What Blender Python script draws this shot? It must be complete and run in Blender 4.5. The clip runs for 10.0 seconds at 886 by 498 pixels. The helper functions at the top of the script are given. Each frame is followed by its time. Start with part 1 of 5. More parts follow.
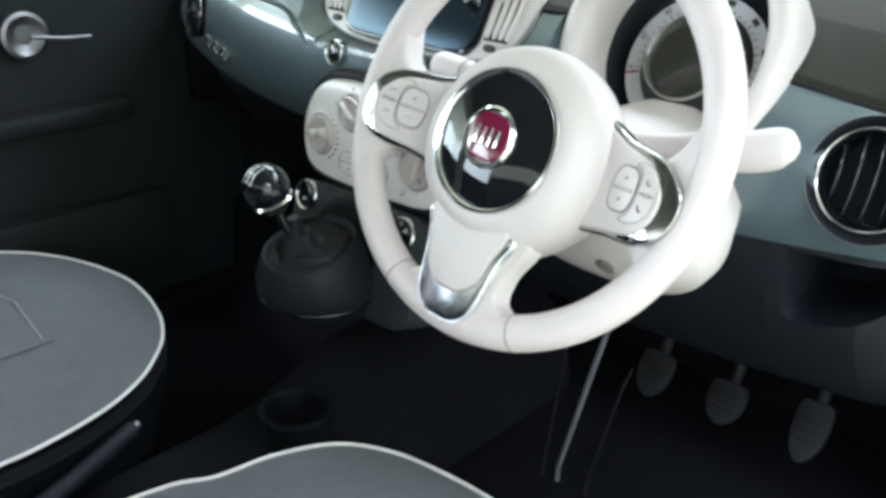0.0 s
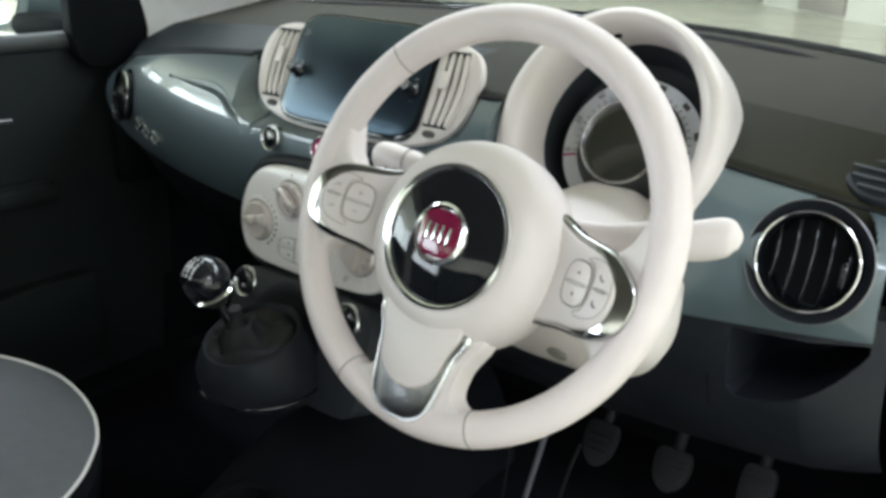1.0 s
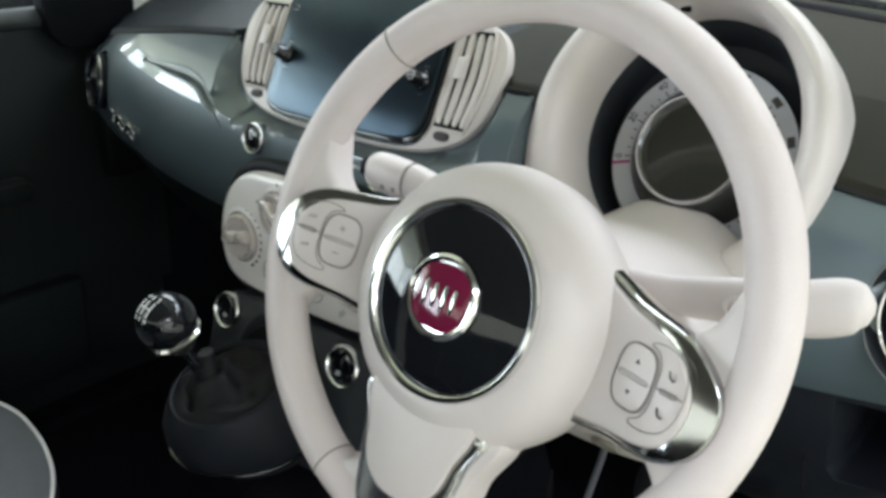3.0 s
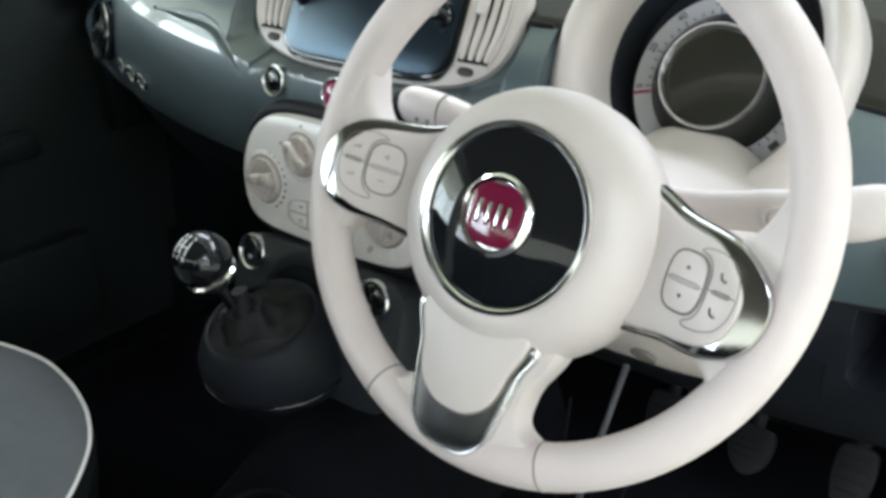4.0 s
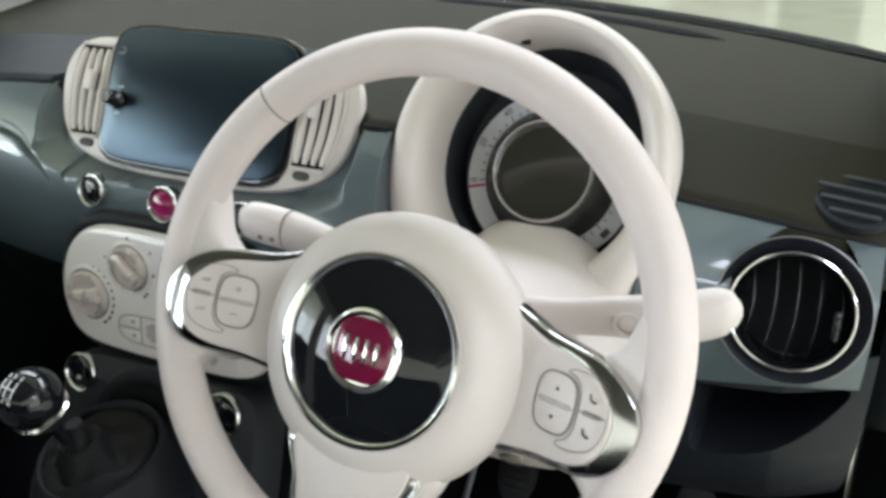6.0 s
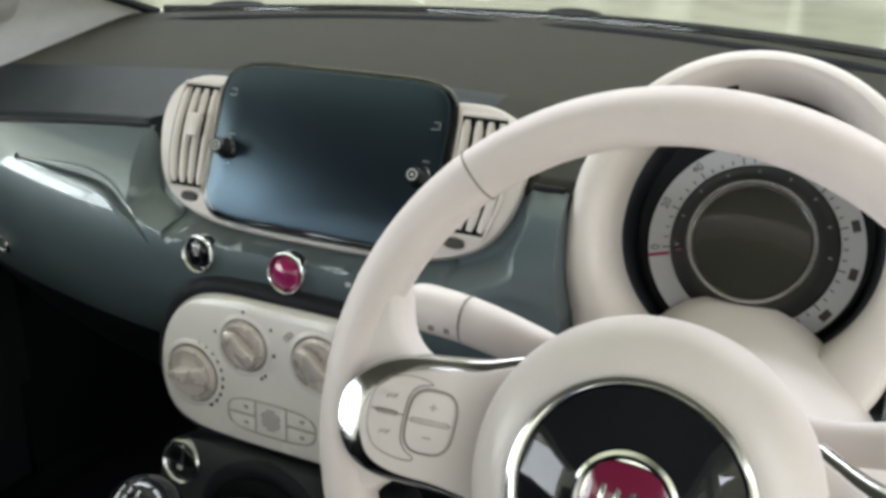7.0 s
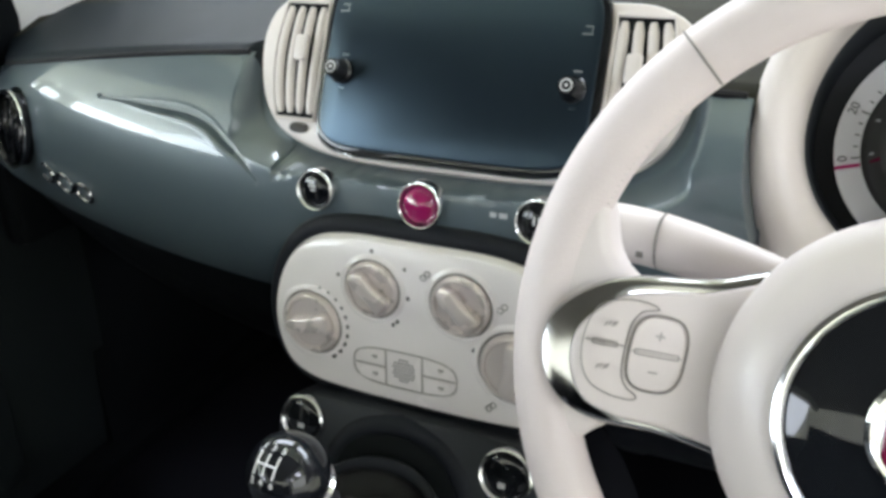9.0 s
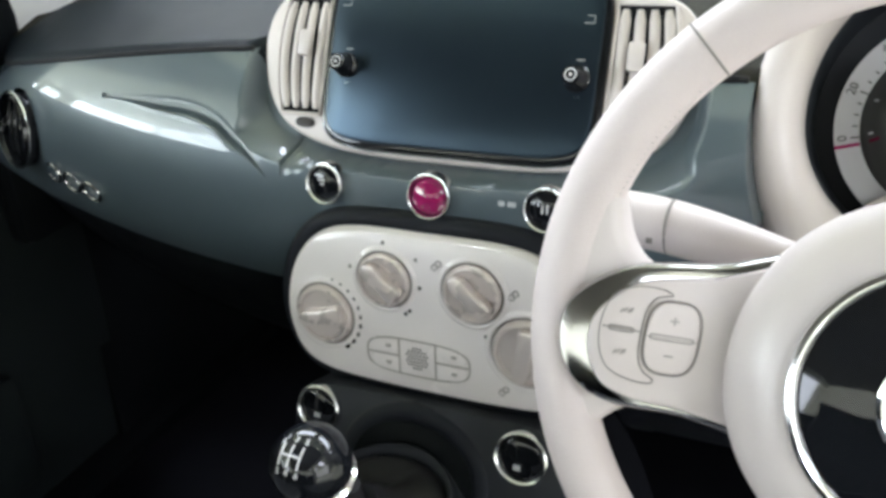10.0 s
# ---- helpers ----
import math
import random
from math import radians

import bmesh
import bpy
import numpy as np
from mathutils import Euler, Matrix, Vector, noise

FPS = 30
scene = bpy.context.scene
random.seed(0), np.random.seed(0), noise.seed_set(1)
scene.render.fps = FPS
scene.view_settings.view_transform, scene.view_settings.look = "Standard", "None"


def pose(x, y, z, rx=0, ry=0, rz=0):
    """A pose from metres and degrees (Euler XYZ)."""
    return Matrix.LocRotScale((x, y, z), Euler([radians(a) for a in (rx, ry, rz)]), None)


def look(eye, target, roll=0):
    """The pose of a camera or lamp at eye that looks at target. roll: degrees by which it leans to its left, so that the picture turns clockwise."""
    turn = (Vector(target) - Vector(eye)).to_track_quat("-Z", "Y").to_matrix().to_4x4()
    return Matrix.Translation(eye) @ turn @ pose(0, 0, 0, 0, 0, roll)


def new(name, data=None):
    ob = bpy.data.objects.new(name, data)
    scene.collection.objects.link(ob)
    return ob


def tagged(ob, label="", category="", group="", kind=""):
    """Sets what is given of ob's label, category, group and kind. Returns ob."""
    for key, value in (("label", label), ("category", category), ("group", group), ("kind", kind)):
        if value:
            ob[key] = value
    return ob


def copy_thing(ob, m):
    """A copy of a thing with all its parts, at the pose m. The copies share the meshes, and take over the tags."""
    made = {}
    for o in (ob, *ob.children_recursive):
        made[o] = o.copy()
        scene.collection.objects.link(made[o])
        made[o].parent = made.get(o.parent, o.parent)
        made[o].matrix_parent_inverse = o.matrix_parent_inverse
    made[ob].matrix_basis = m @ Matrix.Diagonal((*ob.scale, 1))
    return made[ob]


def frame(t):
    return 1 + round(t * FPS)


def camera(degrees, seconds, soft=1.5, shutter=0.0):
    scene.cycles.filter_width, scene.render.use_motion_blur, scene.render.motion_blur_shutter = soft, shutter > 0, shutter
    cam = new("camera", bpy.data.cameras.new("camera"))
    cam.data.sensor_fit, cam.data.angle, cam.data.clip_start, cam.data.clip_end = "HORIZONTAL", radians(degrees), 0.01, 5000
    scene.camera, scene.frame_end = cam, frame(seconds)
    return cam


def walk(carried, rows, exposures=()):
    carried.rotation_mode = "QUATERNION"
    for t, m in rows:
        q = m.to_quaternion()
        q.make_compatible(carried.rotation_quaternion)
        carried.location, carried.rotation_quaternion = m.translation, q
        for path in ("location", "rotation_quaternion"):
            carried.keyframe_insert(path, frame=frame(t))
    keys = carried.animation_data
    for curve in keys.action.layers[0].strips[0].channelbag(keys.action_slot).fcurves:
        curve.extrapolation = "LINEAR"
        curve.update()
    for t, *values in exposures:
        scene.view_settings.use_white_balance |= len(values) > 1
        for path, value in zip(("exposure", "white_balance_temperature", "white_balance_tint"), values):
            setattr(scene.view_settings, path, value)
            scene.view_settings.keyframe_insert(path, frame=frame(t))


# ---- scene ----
cam = camera(53.4, 10.0, 3.5)
PATH = [
    (0, (0.7420, -0.5634, 1.1368), (0.1343, 0.1206, 0.7332), 2.32),
    (0.5, (0.7211, -0.5583, 1.1587), (0.1369, 0.1616, 0.7838), 2.45),
    (1, (0.7120, -0.5660, 1.1682), (0.1548, 0.1890, 0.8223), 2.11),
    (1.5, (0.7072, -0.5824, 1.1626), (0.1577, 0.1829, 0.8275), 1.70),
    (2, (0.6889, -0.5178, 1.1545), (0.1327, 0.2414, 0.8165), 1.60),
    (2.5, (0.6419, -0.3949, 1.1650), (0.0550, 0.3379, 0.8207), 0.79),
    (3, (0.6050, -0.3853, 1.1581), (0.0197, 0.3270, 0.7707), 0.80),
    (3.2, (0.5988, -0.3991, 1.1448), (0.0237, 0.3048, 0.7279), 0.66),
    (4.3, (0.5866, -0.4465, 1.1479), (0.0520, 0.2811, 0.7181), -0.64),
    (4.5, (0.5858, -0.4534, 1.1567), (0.0733, 0.2931, 0.7324), -0.43),
    (5, (0.5898, -0.4625, 1.1613), (0.1223, 0.3241, 0.7580), 0.24),
    (5.2, (0.5850, -0.4649, 1.1656), (0.1390, 0.3368, 0.7677), 0.10),
    (6.3, (0.5053, -0.4186, 1.2058), (0.1347, 0.4212, 0.8093), 0.50),
    (6.5, (0.4646, -0.4139, 1.1958), (0.0930, 0.4265, 0.8012), 0.68),
    (7, (0.3772, -0.3659, 1.2033), (-0.0121, 0.4692, 0.8146), 0.12),
    (7.5, (0.3217, -0.3288, 1.2017), (-0.0892, 0.5164, 0.8600), -0.56),
    (8, (0.3018, -0.3225, 1.1959), (-0.1156, 0.5203, 0.8562), -0.79),
    (8.5, (0.2874, -0.3380, 1.1677), (-0.1304, 0.4965, 0.8084), -1.28),
    (9, (0.2692, -0.3533, 1.1491), (-0.1366, 0.4572, 0.7269), -2.52),
    (9.5, (0.2632, -0.3635, 1.1577), (-0.1357, 0.4393, 0.7145), -3.50),
    (10, (0.2620, -0.3651, 1.1602), (-0.1338, 0.4398, 0.7181), -4.09),
]
# the clip's camera opens up as it comes nearer to the dashboard
EXPOSURE = [(0, 0.43, 5800, 4), (1, 0.05, 6180, 6), (1.5, -0.01, 6150, 7), (2.4, -0.13, 6150, 7), (3, -0.08, 6150, 7), (4.3, 0.15, 6080, 7), (5.2, 0.0, 6100, 8), (6.5, 0.03, 6400, 9), (7.0, 0.02, 6450, 9), (7.5, 0.13, 6600, 10), (8.0, 0.25, 6450, 10), (8.5, 0.37, 6300, 10), (9.2, 0.47, 6180, 11), (10, 0.51, 6150, 11)]
walk(cam, [(t, look(eye, target, roll)) for t, eye, target, roll in PATH], EXPOSURE)

# world, lights and exposure
world = bpy.data.worlds.new("world")
scene.world = world
world.use_nodes = True
wn = world.node_tree.nodes
wn["Background"].inputs[0].default_value = (0.85, 0.92, 1.0, 1)
wn["Background"].inputs[1].default_value = 0.3


def lamp(name, at, target, sx, sy, watts, colour):
    data = bpy.data.lights.new(name, "AREA")
    data.shape, data.size, data.size_y, data.energy, data.color = "RECTANGLE", sx, sy, watts, colour
    ob = new(name, data)
    ob.matrix_world = look(at, target)
    return ob


# added area lamps before plain walls and ceiling stand in for unseen daylight sources
lamp("daylight_fill", (-15.0, 4.0, 2.1), (0, 4.0, 2.1), 8.0, 3.6, 120, (0.84, 0.895, 1.0))
# this lamp and the south one are placed by their reflections in the fascia
lamp("daylight_fill", (-15.1, -6.5, 2.3), (0, -6.5, 2.3), 5.2, 3.7, 640, (0.84, 0.895, 1.0))
lamp("daylight_fill", (-15.1, -1.6, 2.4), (0, -1.6, 2.4), 1.8, 3.2, 110, (0.84, 0.895, 1.0))
lamp("daylight_fill", (-9.8, -9.0, 2.3), (-9.8, 0, 2.3), 9.6, 3.7, 900, (0.84, 0.895, 1.0))
# fill added from the right for the rear-facing panels
lamp("daylight_fill", (9.0, -4.6, 2.1), (0, -4.6, 2.1), 8.0, 3.6, 150, (0.93, 0.94, 0.96))
# added ceiling fill, no fixtures; left out where it would reflect in the fascia
for lx in (-10.4, -6.2, -2.0, 2.2, 6.4):
    for ly in (-7.0, -2.6, 2.4, 7.4, 12.4):
        if lx < -5 and ly < 0:
            continue
        lamp("ceiling_fill", (lx, ly, 4.26), (lx, ly, 0), 3.2, 1.0, 150 if ly < 5 else 75, (0.845, 0.87, 1.0))


# ---- materials ----
def mat(name, colour, rough=0.5, metal=0.0, coat=0.0, spread=0.12, scale=30.0, bump=0.0, bump_scale=400.0, rough_spread=0.08, emit=None, strength=0.0, spec=0.5):
    m = bpy.data.materials.new(name)
    m.use_nodes = True
    nt = m.node_tree
    b = nt.nodes["Principled BSDF"]
    b.inputs["Roughness"].default_value = rough
    b.inputs["Metallic"].default_value = metal
    b.inputs["Coat Weight"].default_value = coat
    b.inputs["Coat Roughness"].default_value = 0.04
    b.inputs["Specular IOR Level"].default_value = spec
    co = nt.nodes.new("ShaderNodeTexCoord")
    n1 = nt.nodes.new("ShaderNodeTexNoise")
    n1.inputs["Scale"].default_value = scale
    n1.inputs["Detail"].default_value = 6
    n2 = nt.nodes.new("ShaderNodeTexNoise")
    n2.inputs["Scale"].default_value = scale / 7
    n2.inputs["Detail"].default_value = 3
    add = nt.nodes.new("ShaderNodeMath")
    add.operation = "ADD"
    nt.links.new(co.outputs["Object"], n1.inputs["Vector"])
    nt.links.new(co.outputs["Object"], n2.inputs["Vector"])
    nt.links.new(n1.outputs["Fac"], add.inputs[0])
    nt.links.new(n2.outputs["Fac"], add.inputs[1])
    ramp = nt.nodes.new("ShaderNodeMapRange")
    ramp.inputs["From Min"].default_value, ramp.inputs["From Max"].default_value = 0.7, 1.3
    ramp.inputs["To Min"].default_value, ramp.inputs["To Max"].default_value = 1 - spread, 1 + spread
    nt.links.new(add.outputs[0], ramp.inputs["Value"])
    mul = nt.nodes.new("ShaderNodeVectorMath")
    mul.operation = "SCALE"
    mul.inputs[0].default_value = colour
    nt.links.new(ramp.outputs["Result"], mul.inputs["Scale"])
    nt.links.new(mul.outputs["Vector"], b.inputs["Base Color"])
    rr = nt.nodes.new("ShaderNodeMapRange")
    rr.inputs["From Min"].default_value, rr.inputs["From Max"].default_value = 0.7, 1.3
    rr.inputs["To Min"].default_value, rr.inputs["To Max"].default_value = max(rough - rough_spread, 0.0), min(rough + rough_spread, 1)
    nt.links.new(add.outputs[0], rr.inputs["Value"])
    nt.links.new(rr.outputs["Result"], b.inputs["Roughness"])
    if bump:
        n3 = nt.nodes.new("ShaderNodeTexNoise")
        n3.inputs["Scale"].default_value = bump_scale
        n3.inputs["Detail"].default_value = 4
        nt.links.new(co.outputs["Object"], n3.inputs["Vector"])
        bp = nt.nodes.new("ShaderNodeBump")
        bp.inputs["Strength"].default_value = bump
        bp.inputs["Distance"].default_value = 0.001
        nt.links.new(n3.outputs["Fac"], bp.inputs["Height"])
        nt.links.new(bp.outputs["Normal"], b.inputs["Normal"])
    if emit:
        b.inputs["Emission Color"].default_value = (*emit, 1)
        b.inputs["Emission Strength"].default_value = strength
    return m


def glass_mat(name, tint):
    """Thin clear glass: see-through, with gloss that grows towards grazing."""
    m = bpy.data.materials.new(name)
    m.use_nodes = True
    nt = m.node_tree
    nt.nodes.remove(nt.nodes["Principled BSDF"])
    tr, gl = nt.nodes.new("ShaderNodeBsdfTransparent"), nt.nodes.new("ShaderNodeBsdfGlossy")
    mix = nt.nodes.new("ShaderNodeMixShader")
    lw = nt.nodes.new("ShaderNodeLayerWeight")
    lw.inputs["Blend"].default_value = 0.5
    pw = nt.nodes.new("ShaderNodeMath")
    pw.operation, pw.inputs[1].default_value = "POWER", 5.0
    sc = nt.nodes.new("ShaderNodeMath")
    sc.operation, sc.inputs[1].default_value, sc.inputs[2].default_value = "MULTIPLY_ADD", 0.6, 0.03
    tr.inputs["Color"].default_value = (*tint, 1)
    gl.inputs["Roughness"].default_value = 0.01
    nt.links.new(lw.outputs["Facing"], pw.inputs[0])
    nt.links.new(pw.outputs[0], sc.inputs[0])
    nt.links.new(sc.outputs[0], mix.inputs["Fac"])
    nt.links.new(tr.outputs[0], mix.inputs[1])
    nt.links.new(gl.outputs[0], mix.inputs[2])
    nt.links.new(mix.outputs[0], nt.nodes["Material Output"].inputs["Surface"])
    return m


IVORY = mat("ivory_plastic", (0.655, 0.600, 0.566), 0.36, spread=0.05, scale=14, bump=0.06, bump_scale=900)
KNOB = mat("satin_knob", (0.68, 0.615, 0.585), 0.30, metal=0.28, coat=0.5, spread=0.06, scale=40)
# glossy, brighter copy of the ivory: light on the climate panel is in the colour
LIT_IVORY = mat("lit_gloss_ivory", (0.88, 0.835, 0.825), 0.22, coat=0.4, spread=0.04, scale=14)
LEATHER = mat("ivory_leather", (0.668, 0.596, 0.568), 0.48, spread=0.06, scale=18, bump=0.22, bump_scale=650)
PAINT = mat("grey_paint", (0.085, 0.115, 0.129), 0.42, metal=0.18, coat=1.0, spread=0.03, scale=9, rough_spread=0.02)
VINYL = mat("dash_vinyl", (0.0195, 0.0188, 0.0112), 0.7, spec=0.14, spread=0.03, rough_spread=0.02, scale=25, bump=0.30, bump_scale=1300)
# dash vinyl with the slate-blue window reflection put into its colour
SHEEN_VINYL = mat("sheen_vinyl", (0.0082, 0.0122, 0.0148), 0.5, spec=0.13, spread=0.03, rough_spread=0.02, bump=0.25, bump_scale=1300)
BLACK = mat("black_plastic", (0.0050, 0.0062, 0.0068), 0.65, spec=0.09, spread=0.2, scale=20, bump=0.2, bump_scale=900)
SLATE = mat("slate_plastic", (0.020, 0.023, 0.028), 0.5, spec=0.35, spread=0.15, scale=25, bump=0.22, bump_scale=1100)
GLOSS = mat("gloss_black", (0.008, 0.009, 0.011), 0.05, spread=0.1, rough_spread=0.02)
SCREEN = mat("screen_glass", (0.007, 0.011, 0.016), 0.29, spread=0.02, rough_spread=0.0)
SCREEN.node_tree.nodes["Principled BSDF"].inputs["Specular Tint"].default_value = (0.52, 0.76, 1.0, 1)
SCREEN.node_tree.nodes["Principled BSDF"].inputs["Specular IOR Level"].default_value = 0.8
CHROME = mat("chrome", (0.78, 0.78, 0.78), 0.13, metal=1.0, spread=0.05, rough_spread=0.03)
# chrome darkened to imitate the dark reflections in the pod bezels
DIM_CHROME = mat("dim_chrome", (0.50, 0.50, 0.50), 0.1, metal=1.0, spread=0.05, rough_spread=0.03)
SATIN = mat("satin_chrome", (0.70, 0.71, 0.72), 0.2, metal=1.0, spread=0.06, rough_spread=0.04)
RED = mat("red_enamel", (0.16, 0.008, 0.04), 0.15, coat=0.8, spread=0.1)
REDLENS = mat("red_lens", (0.34, 0.010, 0.11), 0.12, coat=1.0, spread=0.1)
GROOVE = mat("groove_shadow", (0.22, 0.205, 0.18), 0.7, spread=0.1)
SEAM = mat("ivory_gap", (0.36, 0.335, 0.31), 0.7, spread=0.1)
RECESS = mat("recess_plastic", (0.014, 0.017, 0.021), 0.55, spec=0.35, spread=0.1)
INK = mat("dark_ink", (0.05, 0.045, 0.04), 0.6)
WHITEINK = mat("white_ink", (0.75, 0.75, 0.75), 0.5)
DIALWHITE = mat("dial_white", (0.50, 0.51, 0.53), 0.45, spread=0.05)
DIALDARK = mat("dial_dark", (0.019, 0.021, 0.018), 0.4)
DISPLAY = mat("dial_display", (0.022, 0.022, 0.016), 0.22, coat=0.6, spread=0.03, rough_spread=0.0)
FABRIC = mat("grey_fabric", (0.100, 0.105, 0.108), 0.9, spread=0.1, scale=60, bump=0.5, bump_scale=1500, spec=0.2)
PIPING = mat("white_piping", (0.62, 0.60, 0.56), 0.6)
CARPET = mat("black_carpet", (0.0050, 0.0053, 0.0070), 0.95, spread=0.3, scale=200, bump=0.6, bump_scale=700, spec=0.1)
RUBBER = mat("dark_rubber", (0.009, 0.009, 0.010), 0.75, spec=0.25, spread=0.2)
STEEL = mat("brushed_steel", (0.22, 0.22, 0.23), 0.4, metal=1.0, spread=0.15)
TRIM = mat("pillar_trim", (0.90, 0.895, 0.835), 0.85, spread=0.05, scale=40, bump=0.3, bump_scale=800)
LINER = mat("headliner", (0.28, 0.265, 0.245), 0.9, spread=0.05, bump=0.3)
GLASS = glass_mat("window_glass", (0.96, 0.98, 0.96))
MIRROR = mat("mirror_glass", (0.85, 0.87, 0.88), 0.02, metal=1.0, spread=0.01, rough_spread=0.0)
FLOOR = mat("polished_floor", (0.51, 0.502, 0.387), 0.22, spread=0.05, scale=2.0, rough_spread=0.06)
WALL = mat("white_wall", (0.77, 0.76, 0.67), 0.7, spread=0.04, scale=3.0)
JOINT = mat("floor_joint", (0.30, 0.28, 0.22), 0.7)
STUD = mat("floor_stud", (0.06, 0.055, 0.04), 0.6)
DOORGREY = mat("grey_door", (0.40, 0.37, 0.33), 0.5, spread=0.06, scale=4)
WHITEPAINT = mat("white_car_paint", (0.78, 0.80, 0.78), 0.25, coat=1.0, spread=0.03)
KNEE = mat("knee_plastic", (0.0115, 0.0132, 0.0175), 0.5, spread=0.15, scale=25, bump=0.2, bump_scale=1100, spec=0.18)
SILL = mat("door_sill_grey", (0.045, 0.052, 0.050), 0.6, spread=0.1, scale=20, bump=0.2)
# rod colour lifted to replace the light missing in the footwell
ROD = mat("lit_grey_rod", (0.19, 0.19, 0.215), 0.4, metal=0.3, spread=0.15)
DOORTRIM = mat("door_trim_plastic", (0.0095, 0.0128, 0.0128), 0.6, spec=0.22, spread=0.15, scale=20, bump=0.25, bump_scale=900)
BOOT = mat("black_leather", (0.008, 0.008, 0.009), 0.6, spec=0.2, spread=0.2, scale=50, bump=0.4, bump_scale=500)


# ---- builders ----
def thing(name, label, category, m=None, group="", kind=""):
    ob = new(name)
    ob.matrix_world = m or Matrix()
    return tagged(ob, label, category, group, kind)


def finish(name, bm, material, smooth=True):
    bmesh.ops.recalc_face_normals(bm, faces=bm.faces[:])
    me = bpy.data.meshes.new(name)
    bm.to_mesh(me)
    bm.free()
    me.materials.append(material)
    if smooth:
        me.shade_smooth()
        me.set_sharp_from_angle(angle=radians(42))
    return me


def part(name, bm, material, parent, label="", smooth=True):
    ob = new(name, finish(name, bm, material, smooth))
    ob.parent = parent
    return tagged(ob, label)


def single(name, bm, material, label, category, group="", kind="", smooth=True):
    return tagged(new(name, finish(name, bm, material, smooth)), label, category, group, kind)


def plane_at(origin, normal, up=(0, 0, 1)):
    z = Vector(normal).normalized()
    x = Vector(up).cross(z).normalized()
    y = z.cross(x)
    return Matrix.Translation(origin) @ Matrix((x, y, z)).transposed().to_4x4()


def catmull(pts, n=8, closed=True):
    out, k = [], len(pts)
    for i in range(k if closed else k - 1):
        p = [Vector(pts[(i + j) % k]) if closed else Vector(pts[min(max(i + j, 0), k - 1)]) for j in (-1, 0, 1, 2)]
        for s in range(n):
            t = s / n
            out.append(0.5 * (2 * p[1] + (p[2] - p[0]) * t + (2 * p[0] - 5 * p[1] + 4 * p[2] - p[3]) * t * t + (3 * p[1] - p[0] - 3 * p[2] + p[3]) * t ** 3))
    if not closed:
        out.append(Vector(pts[-1]))
    return out


def oval(cx, cy, rx, ry, power=2.0, n=48):
    out = []
    for i in range(n):
        a = 2 * math.pi * i / n
        c, s = math.cos(a), math.sin(a)
        out.append(Vector((cx + rx * math.copysign(abs(c) ** (2 / power), c), cy + ry * math.copysign(abs(s) ** (2 / power), s))))
    return out


def shrink(outline, d):
    n, out = len(outline), []
    area = sum(outline[i].x * outline[(i + 1) % n].y - outline[(i + 1) % n].x * outline[i].y for i in range(n))
    sign = 1 if area > 0 else -1
    for i in range(n):
        t = outline[(i + 1) % n] - outline[i - 1]
        if t.length < 1e-9:
            out.append(outline[i].copy())
            continue
        t.normalize()
        out.append(outline[i] + sign * d * Vector((-t.y, t.x)))
    return out


def rings(bm, loops, close=True, caps=(True, True)):
    vs = [[bm.verts.new(p) for p in loop] for loop in loops]
    for a, b in zip(vs, vs[1:]):
        n = len(a)
        for i in range(n if close else n - 1):
            bm.faces.new((a[i], a[(i + 1) % n], b[(i + 1) % n], b[i]))
    if close and caps[0]:
        bm.faces.new(vs[0][::-1])
    if close and caps[1]:
        bm.faces.new(vs[-1])
    return bm


def plate(outline, z0, z1, bevel=0.001, dome=0.0):
    """A slab with rounded front edge; dome lifts the middle of its face."""
    outline = [Vector((p[0], p[1])) for p in outline]
    steps = [(0.0, z0), (0.0, z1 - bevel), (bevel * 0.3, z1 - bevel * 0.3), (bevel, z1)]
    loops = [[(p.x, p.y, z) for p in shrink(outline, d)] for d, z in steps]
    if dome:
        c = sum(outline, Vector((0, 0))) / len(outline)
        for f in (0.75, 0.5, 0.25, 0.06):
            loops.append([(c.x + (p.x - c.x) * f, c.y + (p.y - c.y) * f, z1 + dome * (1 - f * f)) for p in shrink(outline, bevel)])
    return rings(bmesh.new(), loops)


def lathe(profile, seg=48, cx=0.0, cy=0.0, caps=(True, True)):
    loops = [[(cx + max(r, 1e-5) * math.cos(2 * math.pi * i / seg), cy + max(r, 1e-5) * math.sin(2 * math.pi * i / seg), z) for i in range(seg)] for r, z in profile]
    return rings(bmesh.new(), loops, True, caps)


def tube(points, radius, closed=False, seg=10, flat=1.0, up=(0, 0, 1)):
    pts = [Vector(p) for p in points]
    n, loops = len(pts), []
    up = Vector(up)
    for i, p in enumerate(pts):
        a = pts[(i - 1) % n] if closed or i else p
        b = pts[(i + 1) % n] if closed or i < n - 1 else p
        t = (b - a).normalized()
        side = t.cross(up)
        side = side.normalized() if side.length > 1e-6 else t.orthogonal().normalized()
        over = side.cross(t)
        r = radius[i] if isinstance(radius, (list, tuple)) else radius
        loops.append([tuple(p + r * (math.cos(2 * math.pi * k / seg) * side + flat * math.sin(2 * math.pi * k / seg) * over)) for k in range(seg)])
    if closed:
        loops.append(loops[0])
        bm = rings(bmesh.new(), loops, True, (False, False))
        bmesh.ops.remove_doubles(bm, verts=bm.verts[:], dist=1e-6)
        return bm
    return rings(bmesh.new(), loops)


def ring(radius, r, z=0.0, cx=0.0, cy=0.0, seg=64, minor=12, flat=1.0):
    pts = [(cx + radius * math.cos(2 * math.pi * i / seg), cy + radius * math.sin(2 * math.pi * i / seg), z) for i in range(seg)]
    return tube(pts, r, True, minor, flat)


